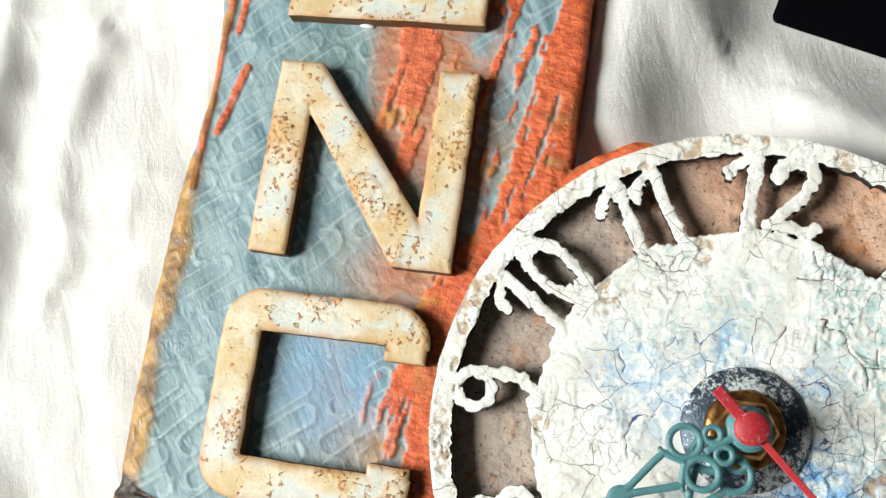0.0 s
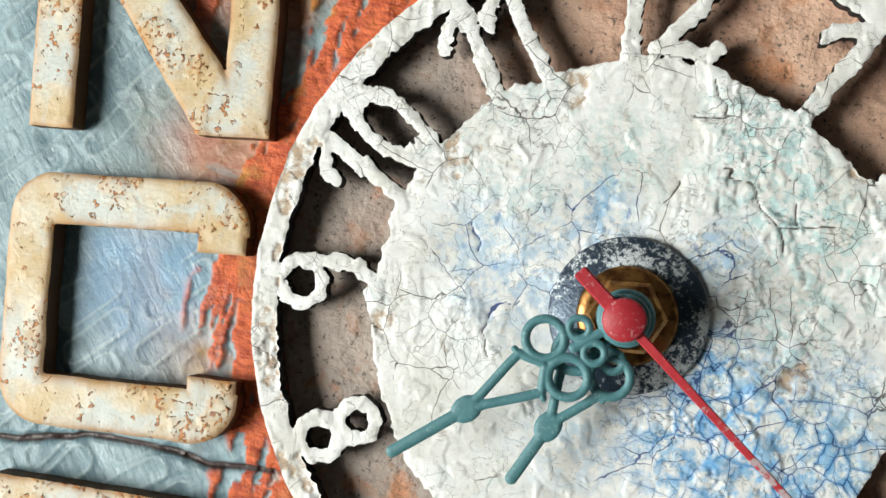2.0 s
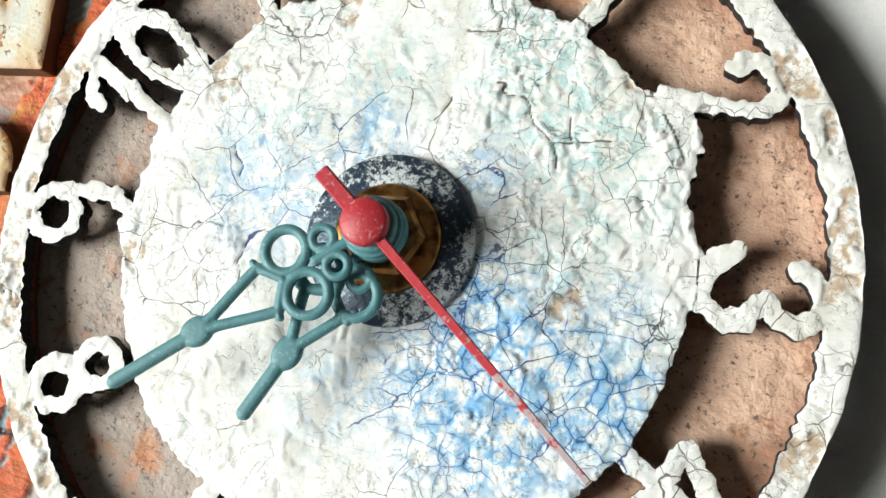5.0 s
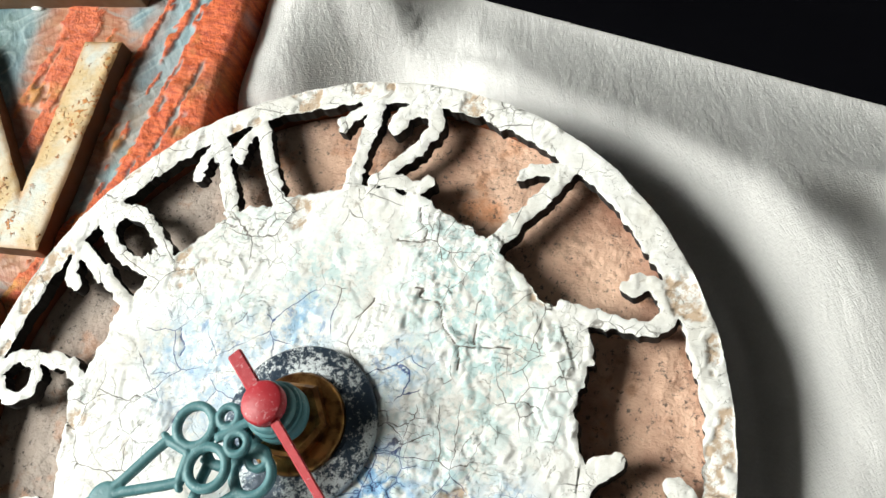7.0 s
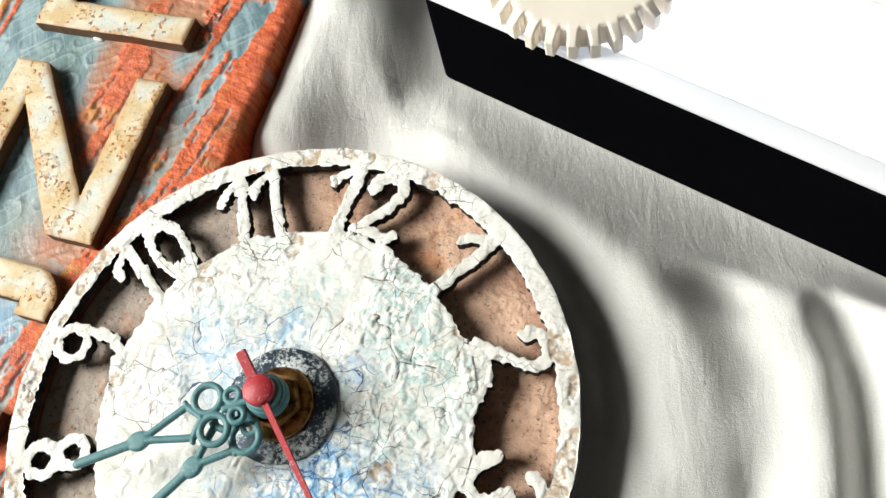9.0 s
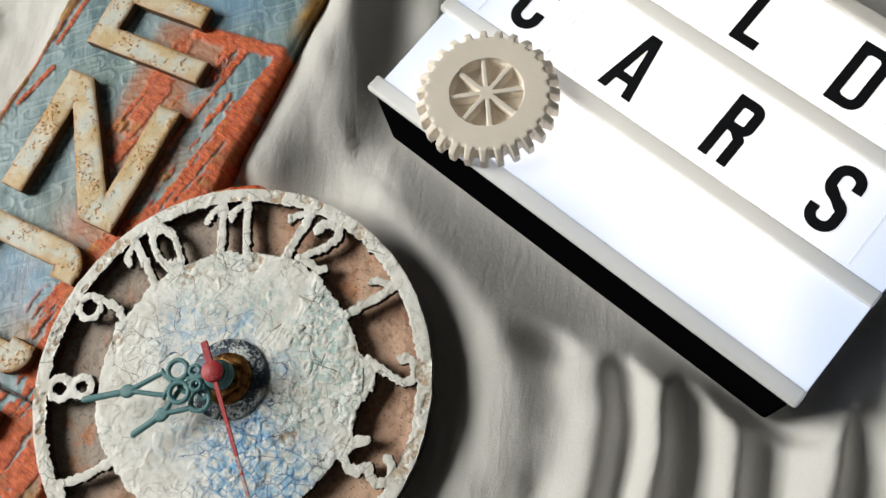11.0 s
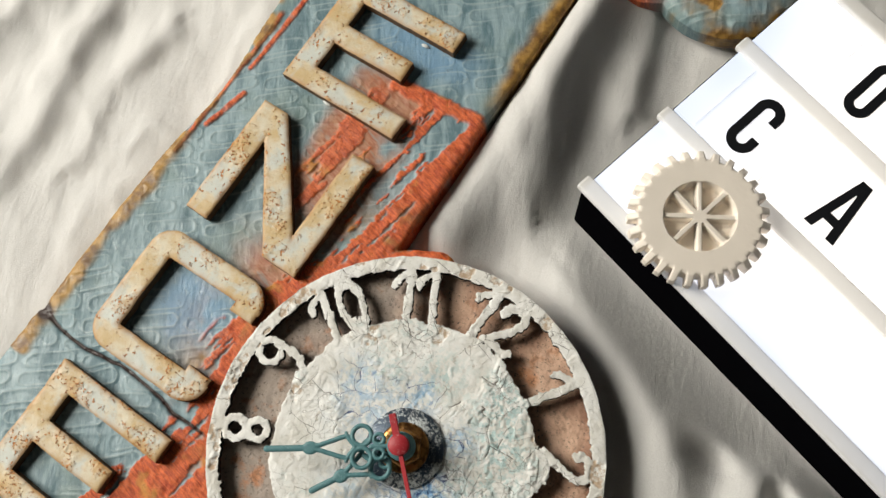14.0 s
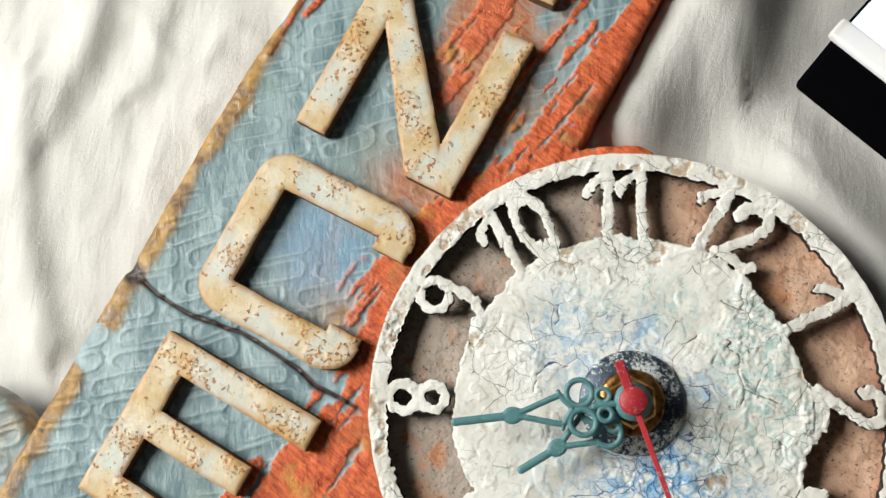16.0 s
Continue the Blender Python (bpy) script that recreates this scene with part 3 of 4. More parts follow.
def loops(x, y):
    """Long raised loops in slanting rows, pressed into the ground coat."""
    a = radians(32)
    u, v = x * math.cos(a) + y * math.sin(a), -x * math.sin(a) + y * math.cos(a)
    u = u + 0.004 * (vnoise(x * 60, y * 60, 31) - 0.5)
    v = v + 0.004 * (vnoise(x * 45, y * 45, 32) - 0.5)
    row = np.floor(v / 0.0085)
    u2 = u + 0.011 * lattice(row, row * 0, 41)
    cu, cv = (u2 / 0.024 - np.floor(u2 / 0.024) - 0.5) * 0.024, (v / 0.0085 - row - 0.5) * 0.0085
    d = np.abs(seg(cu, cv, (-0.008, -0.001), (0.006, 0.0008)) - 0.0030)
    fade = step(0.30, 0.50, fbm(x * 40, y * 40, 33, 3))
    comb = np.exp(-(((v / 0.0042) % 1.0 - 0.5) / 0.13) ** 2) * step(0.45, 0.6, fbm(u * 30, v * 160, 34, 3))
    return np.clip(np.exp(-(d / 0.00055) ** 2) * fade + 0.5 * comb, 0, 1)


def board_masks(x, y, d):
    r = np.hypot(x - CX, y - CY)
    n1, n2 = fbm(x * 55, y * 55, 51, 4), fbm(x * 140, y * 140, 52, 4)
    a = radians(79)
    s = fbm((x * math.cos(a) + y * math.sin(a)) * 27, (-x * math.sin(a) + y * math.cos(a)) * 270, 53, 4)
    near = np.exp(-np.maximum(r - 0.0870, 0) / 0.0042)
    right = step(-0.096, -0.082, x + 0.012 * (n1 - 0.5)) * step(0.104, 0.098, y) * step(0.0, 0.03, y)
    low = 1.25 * step(-0.112, -0.092, x + 0.03 * (n1 - 0.5)) * step(-0.068, -0.080, y)
    red = np.maximum.reduce([near * 1.35, right * 0.92, low])
    cover = step(0.25, 0.42, red)
    red = cover * step(0.42, 0.48, red * 0.56 + (s - 0.5) * 3.0 + (fbm(x * 420, y * 420, 54, 3) - 0.5) * 0.6)
    band = line(x + 0.004 * (n1 - 0.5), y + 0.006 * (n1 - 0.5), ((-0.104, 0.0985), (-0.088, 0.0995), (-0.066, 0.1030)), 0.0)
    red = np.maximum(red, step(0.0048, 0.0026, band - 0.004 * (s - 0.5)))
    rim = line(x + 0.003 * (n2 - 0.5), y, ((-0.0625, 0.100), (-0.0625, 0.042)), 0.0)
    red = np.maximum(red, step(0.0042, 0.0020, rim - 0.004 * (n1 - 0.5)))
    red = np.maximum(red, step(0.0850, 0.0825, r) * step(0.01, -0.01, x - CX - 0.02))
    inner = np.exp(-(((x + 0.109) / 0.013) ** 2 + ((y - 0.060) / 0.035) ** 2)) * 0.9
    inner = np.maximum(inner, np.exp(-(((x + 0.099) / 0.010) ** 2 + ((y + 0.038) / 0.013) ** 2)))
    red = np.maximum(red, 0.85 * step(0.25, 0.5, inner) * step(0.55, 0.62, inner * 0.45 + (s - 0.5) * 2.0 + 0.24 + (fbm(x * 420, y * 420, 55, 3) - 0.5) * 0.5))
    stripe = np.minimum.reduce([line(x + 0.003 * (n1 - 0.5), y, w, 0.0) for w in (
        ((-0.1718, 0.100), (-0.1722, 0.050), (-0.1732, 0.006)), ((-0.1625, 0.058), (-0.1680, 0.037)), ((-0.1665, 0.112), (-0.1675, 0.070)))])
    gaps = step(0.44, 0.50, fbm(x * 10, y * 42, 57, 3))
    red = np.maximum(red, step(0.0017, 0.0009, stripe + 0.0008 * (n2 - 0.5)) * gaps)
    ochre_l = step(0.0085, 0.003, x + 0.1772 + 0.012 * (n1 - 0.5)) * step(0.40, 0.52, fbm(x * 45, y * 95, 56, 3) + 0.06)
    ochre_r = step(0.0095, 0.003, -0.0605 - x + 0.008 * (n1 - 0.5)) * step(0.10, 0.125, y)
    glow = step(0.50, 0.62, n1) * np.exp(-((r - 0.092) / 0.008) ** 2) * 0.9
    ochre = np.clip(np.maximum.reduce([ochre_l, ochre_r, glow]), 0, 1)
    patch = step(-0.080, -0.090, x + 0.010 * (n2 - 0.5)) * step(-0.127, -0.117, x + 0.012 * (n1 - 0.5)) * step(0.102, 0.096, y + 0.006 * (n1 - 0.5)) * step(0.012, 0.040, y + 0.3 * (x + 0.10))
    under = np.exp(-(((x + 0.096) / 0.018) ** 2 + ((y - 0.000) / 0.012) ** 2)) * 1.2
    brown = np.clip(patch * step(0.28, 0.46, n1 + 0.12) + under + 0.9 * np.exp(-np.maximum(r - 0.0885, 0) / 0.012) * step(0.36, 0.56, n1), 0, 1) * 0.9
    blue = np.exp(-(((x + 0.121) / 0.018) ** 2 + ((y + 0.032) / 0.018) ** 2)) + np.exp(-(((x + 0.105) / 0.03) ** 2 + ((y - 0.119) / 0.014) ** 2)) * 0.9
    seam = np.abs(y + 0.0715 - 0.0015 * np.sin(x * 90) - 0.003 * (fbm(x * 80, y * 80, 58, 3) - 0.5))
    spots, pick = cells(x * 150, y * 150, 59)
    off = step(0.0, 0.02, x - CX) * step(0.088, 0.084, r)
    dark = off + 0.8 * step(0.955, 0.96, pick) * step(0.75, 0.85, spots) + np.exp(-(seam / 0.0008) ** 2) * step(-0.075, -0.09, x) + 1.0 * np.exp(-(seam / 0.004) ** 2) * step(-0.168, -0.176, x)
    return dict(red=red, ochre=ochre, brown=brown, blue=np.clip(blue * (0.5 + n2), 0, 1), dark=np.clip(dark, 0, 1), ridge=loops(x, y) * (1 - red))


def board_outline(x, y):
    r, ang = np.hypot(x - CX, y - CY), np.degrees(np.arctan2(x - CX, y - CY)) % 360
    rb = 0.0755 + 0.0088 * np.maximum(step(346, 336, ang) * step(200, 260, ang), step(165, 185, ang) * step(230, 200, ang))
    wob = 0.0012 * (fbm(x * 70, y * 70, 61, 3) - 0.5)
    left = -0.1782 + 0.0048 * np.exp(-((y - 0.055) / 0.034) ** 2) - 0.001 * step(-0.070, -0.073, y)
    return np.minimum(np.maximum(box2(x, y, -0.19, -0.0605, -0.27, 0.30), left - x), r - rb) + wob


def board_top(x, y, d):
    m = board_masks(x, y, d)
    z = BOARD_TOP + 0.00034 * m["ridge"] + m["red"] * (0.0004 + 0.0018 * (lump(x, y, 71) - 0.35)) + 0.0008 * m["ochre"] * lump(x, y, 72)
    z = z - 0.0014 * m["dark"] + 0.0003 * (fbm(x * 90, y * 90, 73) - 0.5)
    r = np.hypot(x - CX, y - CY)
    z = np.where(r < 0.0768, BOARD_TOP - 0.0040, z)
    return z - 0.0016 * np.exp(d / 0.0012)


def sign_board():
    t = thing("sign_board", (0, 0, 0), "teal sign board with thick red and ochre paint", "sign")
    pieces = plate(board_outline, board_top, 0.0045, (-0.182, 0.082, -0.28, 0.305), 0.0007, marks=board_masks,
                   piece=lambda x, y: (y < -0.0715 - 0.0015 * np.sin(x * 90) + 9 * (x > -0.085)).astype(int))
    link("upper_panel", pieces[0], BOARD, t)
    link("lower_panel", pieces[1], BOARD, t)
    side = plate(lambda x, y: np.hypot(x + 0.199, y + 0.169) - 0.040 + 0.001 * (fbm(x * 70, y * 70, 62, 3) - 0.5),
                 lambda x, y, d: BOARD_TOP - 0.001 + 0.0006 * loops(x, y) - 0.0016 * np.exp(d / 0.0012), 0.0045, (-0.242, -0.157, -0.212, -0.126), 0.0008,
                 piece=lambda x, y: (x > -0.179).astype(int),
                 marks=lambda x, y, d: dict(ridge=loops(x, y), red=0 * x, ochre=np.clip(step(0.58, 0.78, fbm(x * 50, y * 50, 63, 4)) * 0.4 + np.exp(-((x + 0.200) ** 2 + (y + 0.145) ** 2) / 0.00006) * 0.7 + np.exp(d / 0.0012) * 0.4, 0, 1), dark=0 * x, brown=0 * x, blue=0 * x))[0]
    link("side_lobe", side, BOARD, t, "rounded teal lobe with orange stains")


sign_board()


# ---------------------------------------------------------------- the letters
W, H, S = 0.0605, 0.0585, 0.0116


def shape_n(x, y):
    return np.minimum.reduce([box2(x, y, 0, S, 0, H), box2(x, y, W - S, W, 0, H),
                              poly(x, y, [(0, H), (S * 1.12, H), (W, 0), (W - S * 1.5, 0)])])


def shape_c(x, y):
    outer = box2(x, y, 0, W, 0, H, 0.011)
    inner = box2(x, y, S, W + 0.03, S * 1.02, H - S, 0.0008)
    lips = np.minimum(box2(x, y, W - S * 1.05, W - 0.0005, H - 0.0158, H - 0.008), box2(x, y, W - S * 1.05, W - 0.0005, 0.008, 0.0148))
    return np.minimum(np.maximum(outer, -inner), lips)


def shape_e(x, y):
    mid = H / 2 + 0.0045
    return np.minimum.reduce([box2(x, y, 0, S, 0, H), box2(x, y, 0, W, H - 0.0108, H), box2(x, y, 0, W, 0, 0.0108), box2(x, y, 0, W - 0.0125, mid - 0.0108 + 0.0015, mid + 0.001)])


def letter(name, shape, at, turn, seed, label):
    def masks(x, y, d):
        u, v = x + seed * 0.31, y + seed * 0.17
        patch = step(0.55, 0.64, fbm(u * 105, v * 105, seed, 4))
        edge = np.exp(d / 0.0019) * (0.30 + 1.2 * fbm(u * 120, v * 120, seed + 5, 3))
        return dict(rust=patch, edge=np.clip(edge * 0.9, 0, 1))

    def top(x, y, d):
        m = masks(x, y, d)
        u, v = x + seed * 0.31, y + seed * 0.17
        return 0.0052 + 0.0003 * m["rust"] * fbm(u * 900, v * 900, seed + 7, 1) - 0.0006 * np.exp(d / 0.0006) + 0.0004 * (fbm(u * 150, v * 150, seed + 8, 4) - 0.5)

    def ragged(x, y):
        return shape(x, y) + 0.0006 * (fbm(x * 160 + seed, y * 160, seed + 9, 3) - 0.5)

    me = plate(ragged, top, 0.0, (-0.002, W + 0.002, -0.002, H + 0.002), 0.00042, marks=masks, walled=True)[0]
    ob = link(name, me, LETTER, side=RUST)
    ob.matrix_basis = pose(at[0], at[1], LETTER_TOP - 0.0052, 0, 0, turn)
    tagged(ob, label, "letter", "letters on the sign board")


letter("sign_letter", shape_n, (-0.1496, 0.0012), 0.0, 1, "cream metal letter N with rust grains on teal board")
letter("sign_letter", shape_c, (-0.1522, -0.0680), 0.4, 2, "cream metal letter C with rounded corners and rust specks")
letter("sign_letter", shape_e, (-0.1520, -0.1390), -0.6, 3, "rust-spotted cream metal letter E, close to the board joint")
letter("sign_letter", shape_e, (-0.1505, 0.0742), 0.3, 4, "yellowed cream metal letter E on blue paint")


# ---------------------------------------------------------------- the clock
def one(x, y, u):
    flag = line(x, y, ((u, 0.0096), (u - 0.0030, 0.0072), (u - 0.0060, 0.0050), (u - 0.0062, 0.0026)), 0.0014)
    return np.minimum.reduce([line(x, y, ((u, -0.014), (u, 0.014)), 0.0018), flag, np.hypot(x - u + 0.0060, y - 0.0040) - 0.0018])


def two(x, y, u, k=1.0):
    p = [(-4.0, 5.0), (-3.2, 8.0), (0, 9.6), (3.2, 8.2), (4.0, 5.0), (2.2, 1.0), (-1.4, -4.5), (-4.4, -9.0), (-2.0, -8.4), (0.5, -8.6), (3.0, -10.0), (5.0, -8.0)]
    return np.minimum(line(x, y, [(u + a * k * 0.001, b * 0.001) for a, b in p], 0.0017), np.hypot(x - u + 0.0036 * k, y - 0.0046) - 0.0022)


def three(x, y):
    p = [(-6.2, 5.2), (-4.4, 8.2), (-2.5, 9.4), (1.0, 9.6), (3.4, 6.5), (2.2, 2.6), (-0.8, 1.0), (2.8, -1.5), (3.8, -5.2), (1.4, -9.0), (-2.6, -9.2), (-6.0, -7.4), (-7.9, -4.4)]
    return np.minimum.reduce([line(x, y, [(a * 0.001, b * 0.001) for a, b in p], 0.0018), np.hypot(x + 0.0060, y - 0.0056) - 0.0021, np.hypot(x + 0.0072, y + 0.0052) - 0.0017])


def four(x, y):
    return np.minimum(line(x, y, ((0.002, -0.013), (0.002, 0.011), (-0.0055, -0.003), (0.006, -0.003)), 0.0017), 9)


def five(x, y):
    p = [(4.0, 10.0), (-3.2, 9.4), (-3.6, 1.4), (0.8, 2.6), (4.0, -1.5), (3.2, -7.0), (-0.5, -9.6), (-4.2, -7.0)]
    return line(x, y, [(a * 0.001, b * 0.001) for a, b in p], 0.0017)


def six(x, y):
    return np.minimum(ring(x, y, (0, -0.0048), 0.0042, 0.0046, 0.0016), line(x, y, ((-0.0041, -0.004), (-0.0036, 0.004), (0.0005, 0.0098)), 0.0016))


def seven(x, y):
    return line(x, y, ((-0.0045, 0.0105), (0.0038, 0.0098), (0.0010, 0.0), (-0.0005, -0.013)), 0.0018)


def eight(x, y):
    return np.minimum(ring(x, y, (0, 0.0047), 0.0043, 0.0045, 0.0016), ring(x, y, (0.0004, -0.0044), 0.0038, 0.0040, 0.0015))


def nine(x, y):
    return np.minimum.reduce([ring(x, y, (-0.0004, 0.0047), 0.0047, 0.0047, 0.0015), np.hypot(x + 0.0006, y + 0.0115) - 0.0022,
                              line(x, y, ((0.0038, 0.004), (0.0048, -0.002), (0.0040, -0.0075), (0.0012, -0.0115)), 0.0017)])


NUMERALS = {12: (2.8, lambda x, y: np.minimum(one(x, y, -0.0058), two(x, y, 0.0048, 1.2))), 1: (35.6, lambda x, y: one(x, y, 0.0)), 2: (62.5, lambda x, y: two(x, y, -0.0012, 1.15)),
            3: (93.5, three), 4: (123, four), 5: (153, five), 6: (183, six), 7: (211, seven), 8: (244.0, eight), 9: (272.7, nine),
            10: (302.3, lambda x, y: np.minimum(one(x, y, -0.0064), ring(x, y, (0.0038, -0.0003), 0.0046, 0.0096, 0.0015))),
            11: (332.0, lambda x, y: np.minimum(one(x, y, -0.0046), one(x, y, 0.0057)))}
R_IN, R_RING, R_OUT, R_MID = 0.0525, 0.0735, 0.0790, 0.0635


def numeral_field(x, y):
    best, who = np.full(x.shape, 9.0), np.zeros(x.shape, int)
    for k, (deg, f) in NUMERALS.items():
        a = radians(deg)
        u, v = x * math.cos(a) - y * math.sin(a), x * math.sin(a) + y * math.cos(a) - R_MID
        d = np.where(np.abs(u) < 0.016, f(u, v), 9.0)
        who = np.where(d < best, k, who)
        best = np.minimum(best, d)
    return best, who


def dial_outline(x, y):
    r = np.hypot(x, y)
    rag = 0.0014 * (fbm(x * 360, y * 360, 81, 4) - 0.5) + 0.0008 * (vnoise(x * 900, y * 900, 84) - 0.5)
    num, _ = numeral_field(x, y)
    ang = np.degrees(np.arctan2(x, y))
    lobe = 0.0045 * np.exp(-((ang - NUMERALS[2][0]) / 8.0) ** 2) + 0.0032 * np.exp(-((ang - NUMERALS[3][0] + 3) / 5.0) ** 2)
    d = np.minimum.reduce([r - R_IN - lobe - 0.0040 * (fbm(x * 75, y * 75, 82, 3) - 0.5), np.maximum(R_RING - r, r - R_OUT), np.maximum(num + 0.00005, r - R_OUT)])
    return np.maximum(d + rag * step(R_OUT, R_OUT - 0.002, r) + 0.0008 * (fbm(x * 200, y * 200, 83, 3) - 0.5), 0.0026 - r)


SPLIT = {10: -0.0015, 11: 0.0003, 12: -0.0012}


def dial_piece(x, y):
    r = np.hypot(x, y)
    num, who = numeral_field(x, y)
    a = np.radians(np.array([0.0] + [NUMERALS[k][0] for k in range(1, 13)]))[who]
    u = x * np.cos(a) - y * np.sin(a)
    right = u > np.array([-9.0] * 10 + [SPLIT[10], SPLIT[11], SPLIT[12]])[who]
    who = np.where(num < 0.0016, who + 30 * right, np.where(r < R_MID, 0, 20))
    return np.where(r < R_IN + 0.0012, 0, np.where(r > R_RING - 0.0004, 20, who))


def dial_masks(x, y, d):
    r = np.hypot(x, y)
    n1, n2 = fbm(x * 45, y * 45, 91, 4), fbm(x * 190, y * 190, 92, 4)
    spot = lambda cx, cy, s: np.exp(-((x - cx) ** 2 + (y - cy) ** 2) / (s * s))
    blue = spot(0.030, -0.020, 0.013) * 1.2 + spot(0.015, -0.022, 0.012) * 1.1 + spot(0.024, -0.032, 0.011) + spot(0.042, -0.022, 0.008) * 0.7 + spot(0.016, -0.004, 0.006) * 0.7
    blue = blue + spot(-0.020, 0.006, 0.012) * 0.6 + spot(0.017, 0.016, 0.006) * 0.9 + spot(-0.031, 0.015, 0.009) * 0.45 + spot(-0.006, 0.017, 0.009) * 0.65
    blue = blue + spot(-0.006, 0.025, 0.005) * 0.6 + spot(-0.008, -0.026, 0.012) * 0.4 + spot(0.043, -0.005, 0.004) * 0.6
    teal = spot(-0.004, 0.033, 0.010) * 0.8 + spot(0.023, 0.033, 0.012) * 0.9 + spot(0.034, -0.002, 0.012) * 0.5 + spot(-0.028, 0.024, 0.010) * 0.4 + spot(0.036, 0.020, 0.010) * 0.5
    crack = np.clip(spot(0.024, -0.022, 0.020) * 1.4 + spot(-0.036, -0.004, 0.012) * 0.8 + step(0.52, 0.62, n1) * 0.85, 0, 1)
    tan = spot(-0.0125, 0.046, 0.004) + spot(-0.035, 0.031, 0.006) + spot(0.0325, -0.0068, 0.0032) * 1.3 + spot(0.011, -0.037, 0.004) + spot(-0.050, -0.005, 0.004) + spot(0.041, 0.033, 0.0025)
    wear = step(0.665, 0.69, fbm(x * 150, y * 110, 93, 5) + 0.085 + 0.05 * (n2 - 0.5)) * 1.2 * step(R_RING - 0.001, R_RING, r)
    chip = np.maximum(wear, step(0.30, 0.62, tan * (2.6 * fbm(x * 320, y * 260, 89, 4) - 0.6)))
    chip = np.clip(chip, 0, 1) * step(-0.0, -0.0004, d)
    wx, wy = x + 0.0016 * (vnoise(x * 500, y * 500, 87) - 0.5), y + 0.0016 * (vnoise(x * 500, y * 500, 88) - 0.5)
    split = np.full(x.shape, 9.0)
    for way in SPLITS:
        split = np.minimum(split, line(wx, wy, way, 0.0))
    return dict(blue=np.clip(blue, 0, 1), teal=np.clip(teal + 0.38 * step(0.46, 0.62, n1) * step(R_IN + 0.004, R_IN, r), 0, 1), crack=crack, chip=chip, rough=np.where(r > R_IN + 0.001, 0.35, 0.25 + 0.75 * step(0.40, 0.54, fbm(x * 30, y * 30, 98, 3) + 1.6 * x)), split=np.exp(-(split / 0.00024) ** 2))


SPLITS = (((0.0165, 0.0318), (0.0222, 0.0290), (0.0245, 0.0240), (0.0284, 0.0208), (0.0283, 0.0160)), ((0.0284, 0.0208), (0.0375, 0.0216)),
          ((0.0297, 0.0258), (0.0313, 0.0216)), ((0.0137, 0.0488), (0.0163, 0.0420), (0.0105, 0.0416)), ((-0.0315, 0.0178), (-0.0303, 0.0118)),
          ((-0.0205, 0.0028), (-0.0262, 0.0008), (-0.0280, -0.0045), (-0.0272, -0.0092)), ((0.0060, 0.0250), (0.0085, 0.0285)), ((-0.0195, 0.0195), (-0.0180, 0.0225)))


def dial_top(x, y, d):
    m = dial_masks(x, y, d)
    r = np.hypot(x, y)
    wx, wy = x + 0.003 * vnoise(x * 260, y * 260, 95), y + 0.003 * vnoise(x * 260, y * 260, 96)
    seam, val = cells(wx * 210, wy * 210, 97)
    flake = step(0.0, 0.10, seam) * (0.3 + 0.7 * val)
    z = 0.0031 + 0.0003 * (fbm(x * 80, y * 80, 94, 4) - 0.5) - 0.0003 * m["split"] + 0.0003 * flake * m["crack"]
    for k, (scale, level, high) in enumerate(((45, 0.50, 0.00018), (75, 0.54, 0.00022), (130, 0.58, 0.00022), (230, 0.63, 0.00025))):
        n = fbm(wx * scale, wy * scale * 0.8, 200 + 10 * k, 4)
        z = z + 0.8 * m["rough"] * high * step(level, level + 0.006, n) * (0.5 + n)
    z = z + 0.00014 * (fbm(x * 420, y * 420, 262, 3) - 0.5) + 0.0002 * step(0.63, 0.66, fbm(wx * 260, wy * 260, 263, 2))
    z = z - 0.00035 * m["chip"]
    z = np.where(r > R_IN, z + 0.00018 * (fbm(x * 620, y * 620, 99, 2) - 0.5), z)
    return z - 0.0002 * np.exp(d / 0.0003)


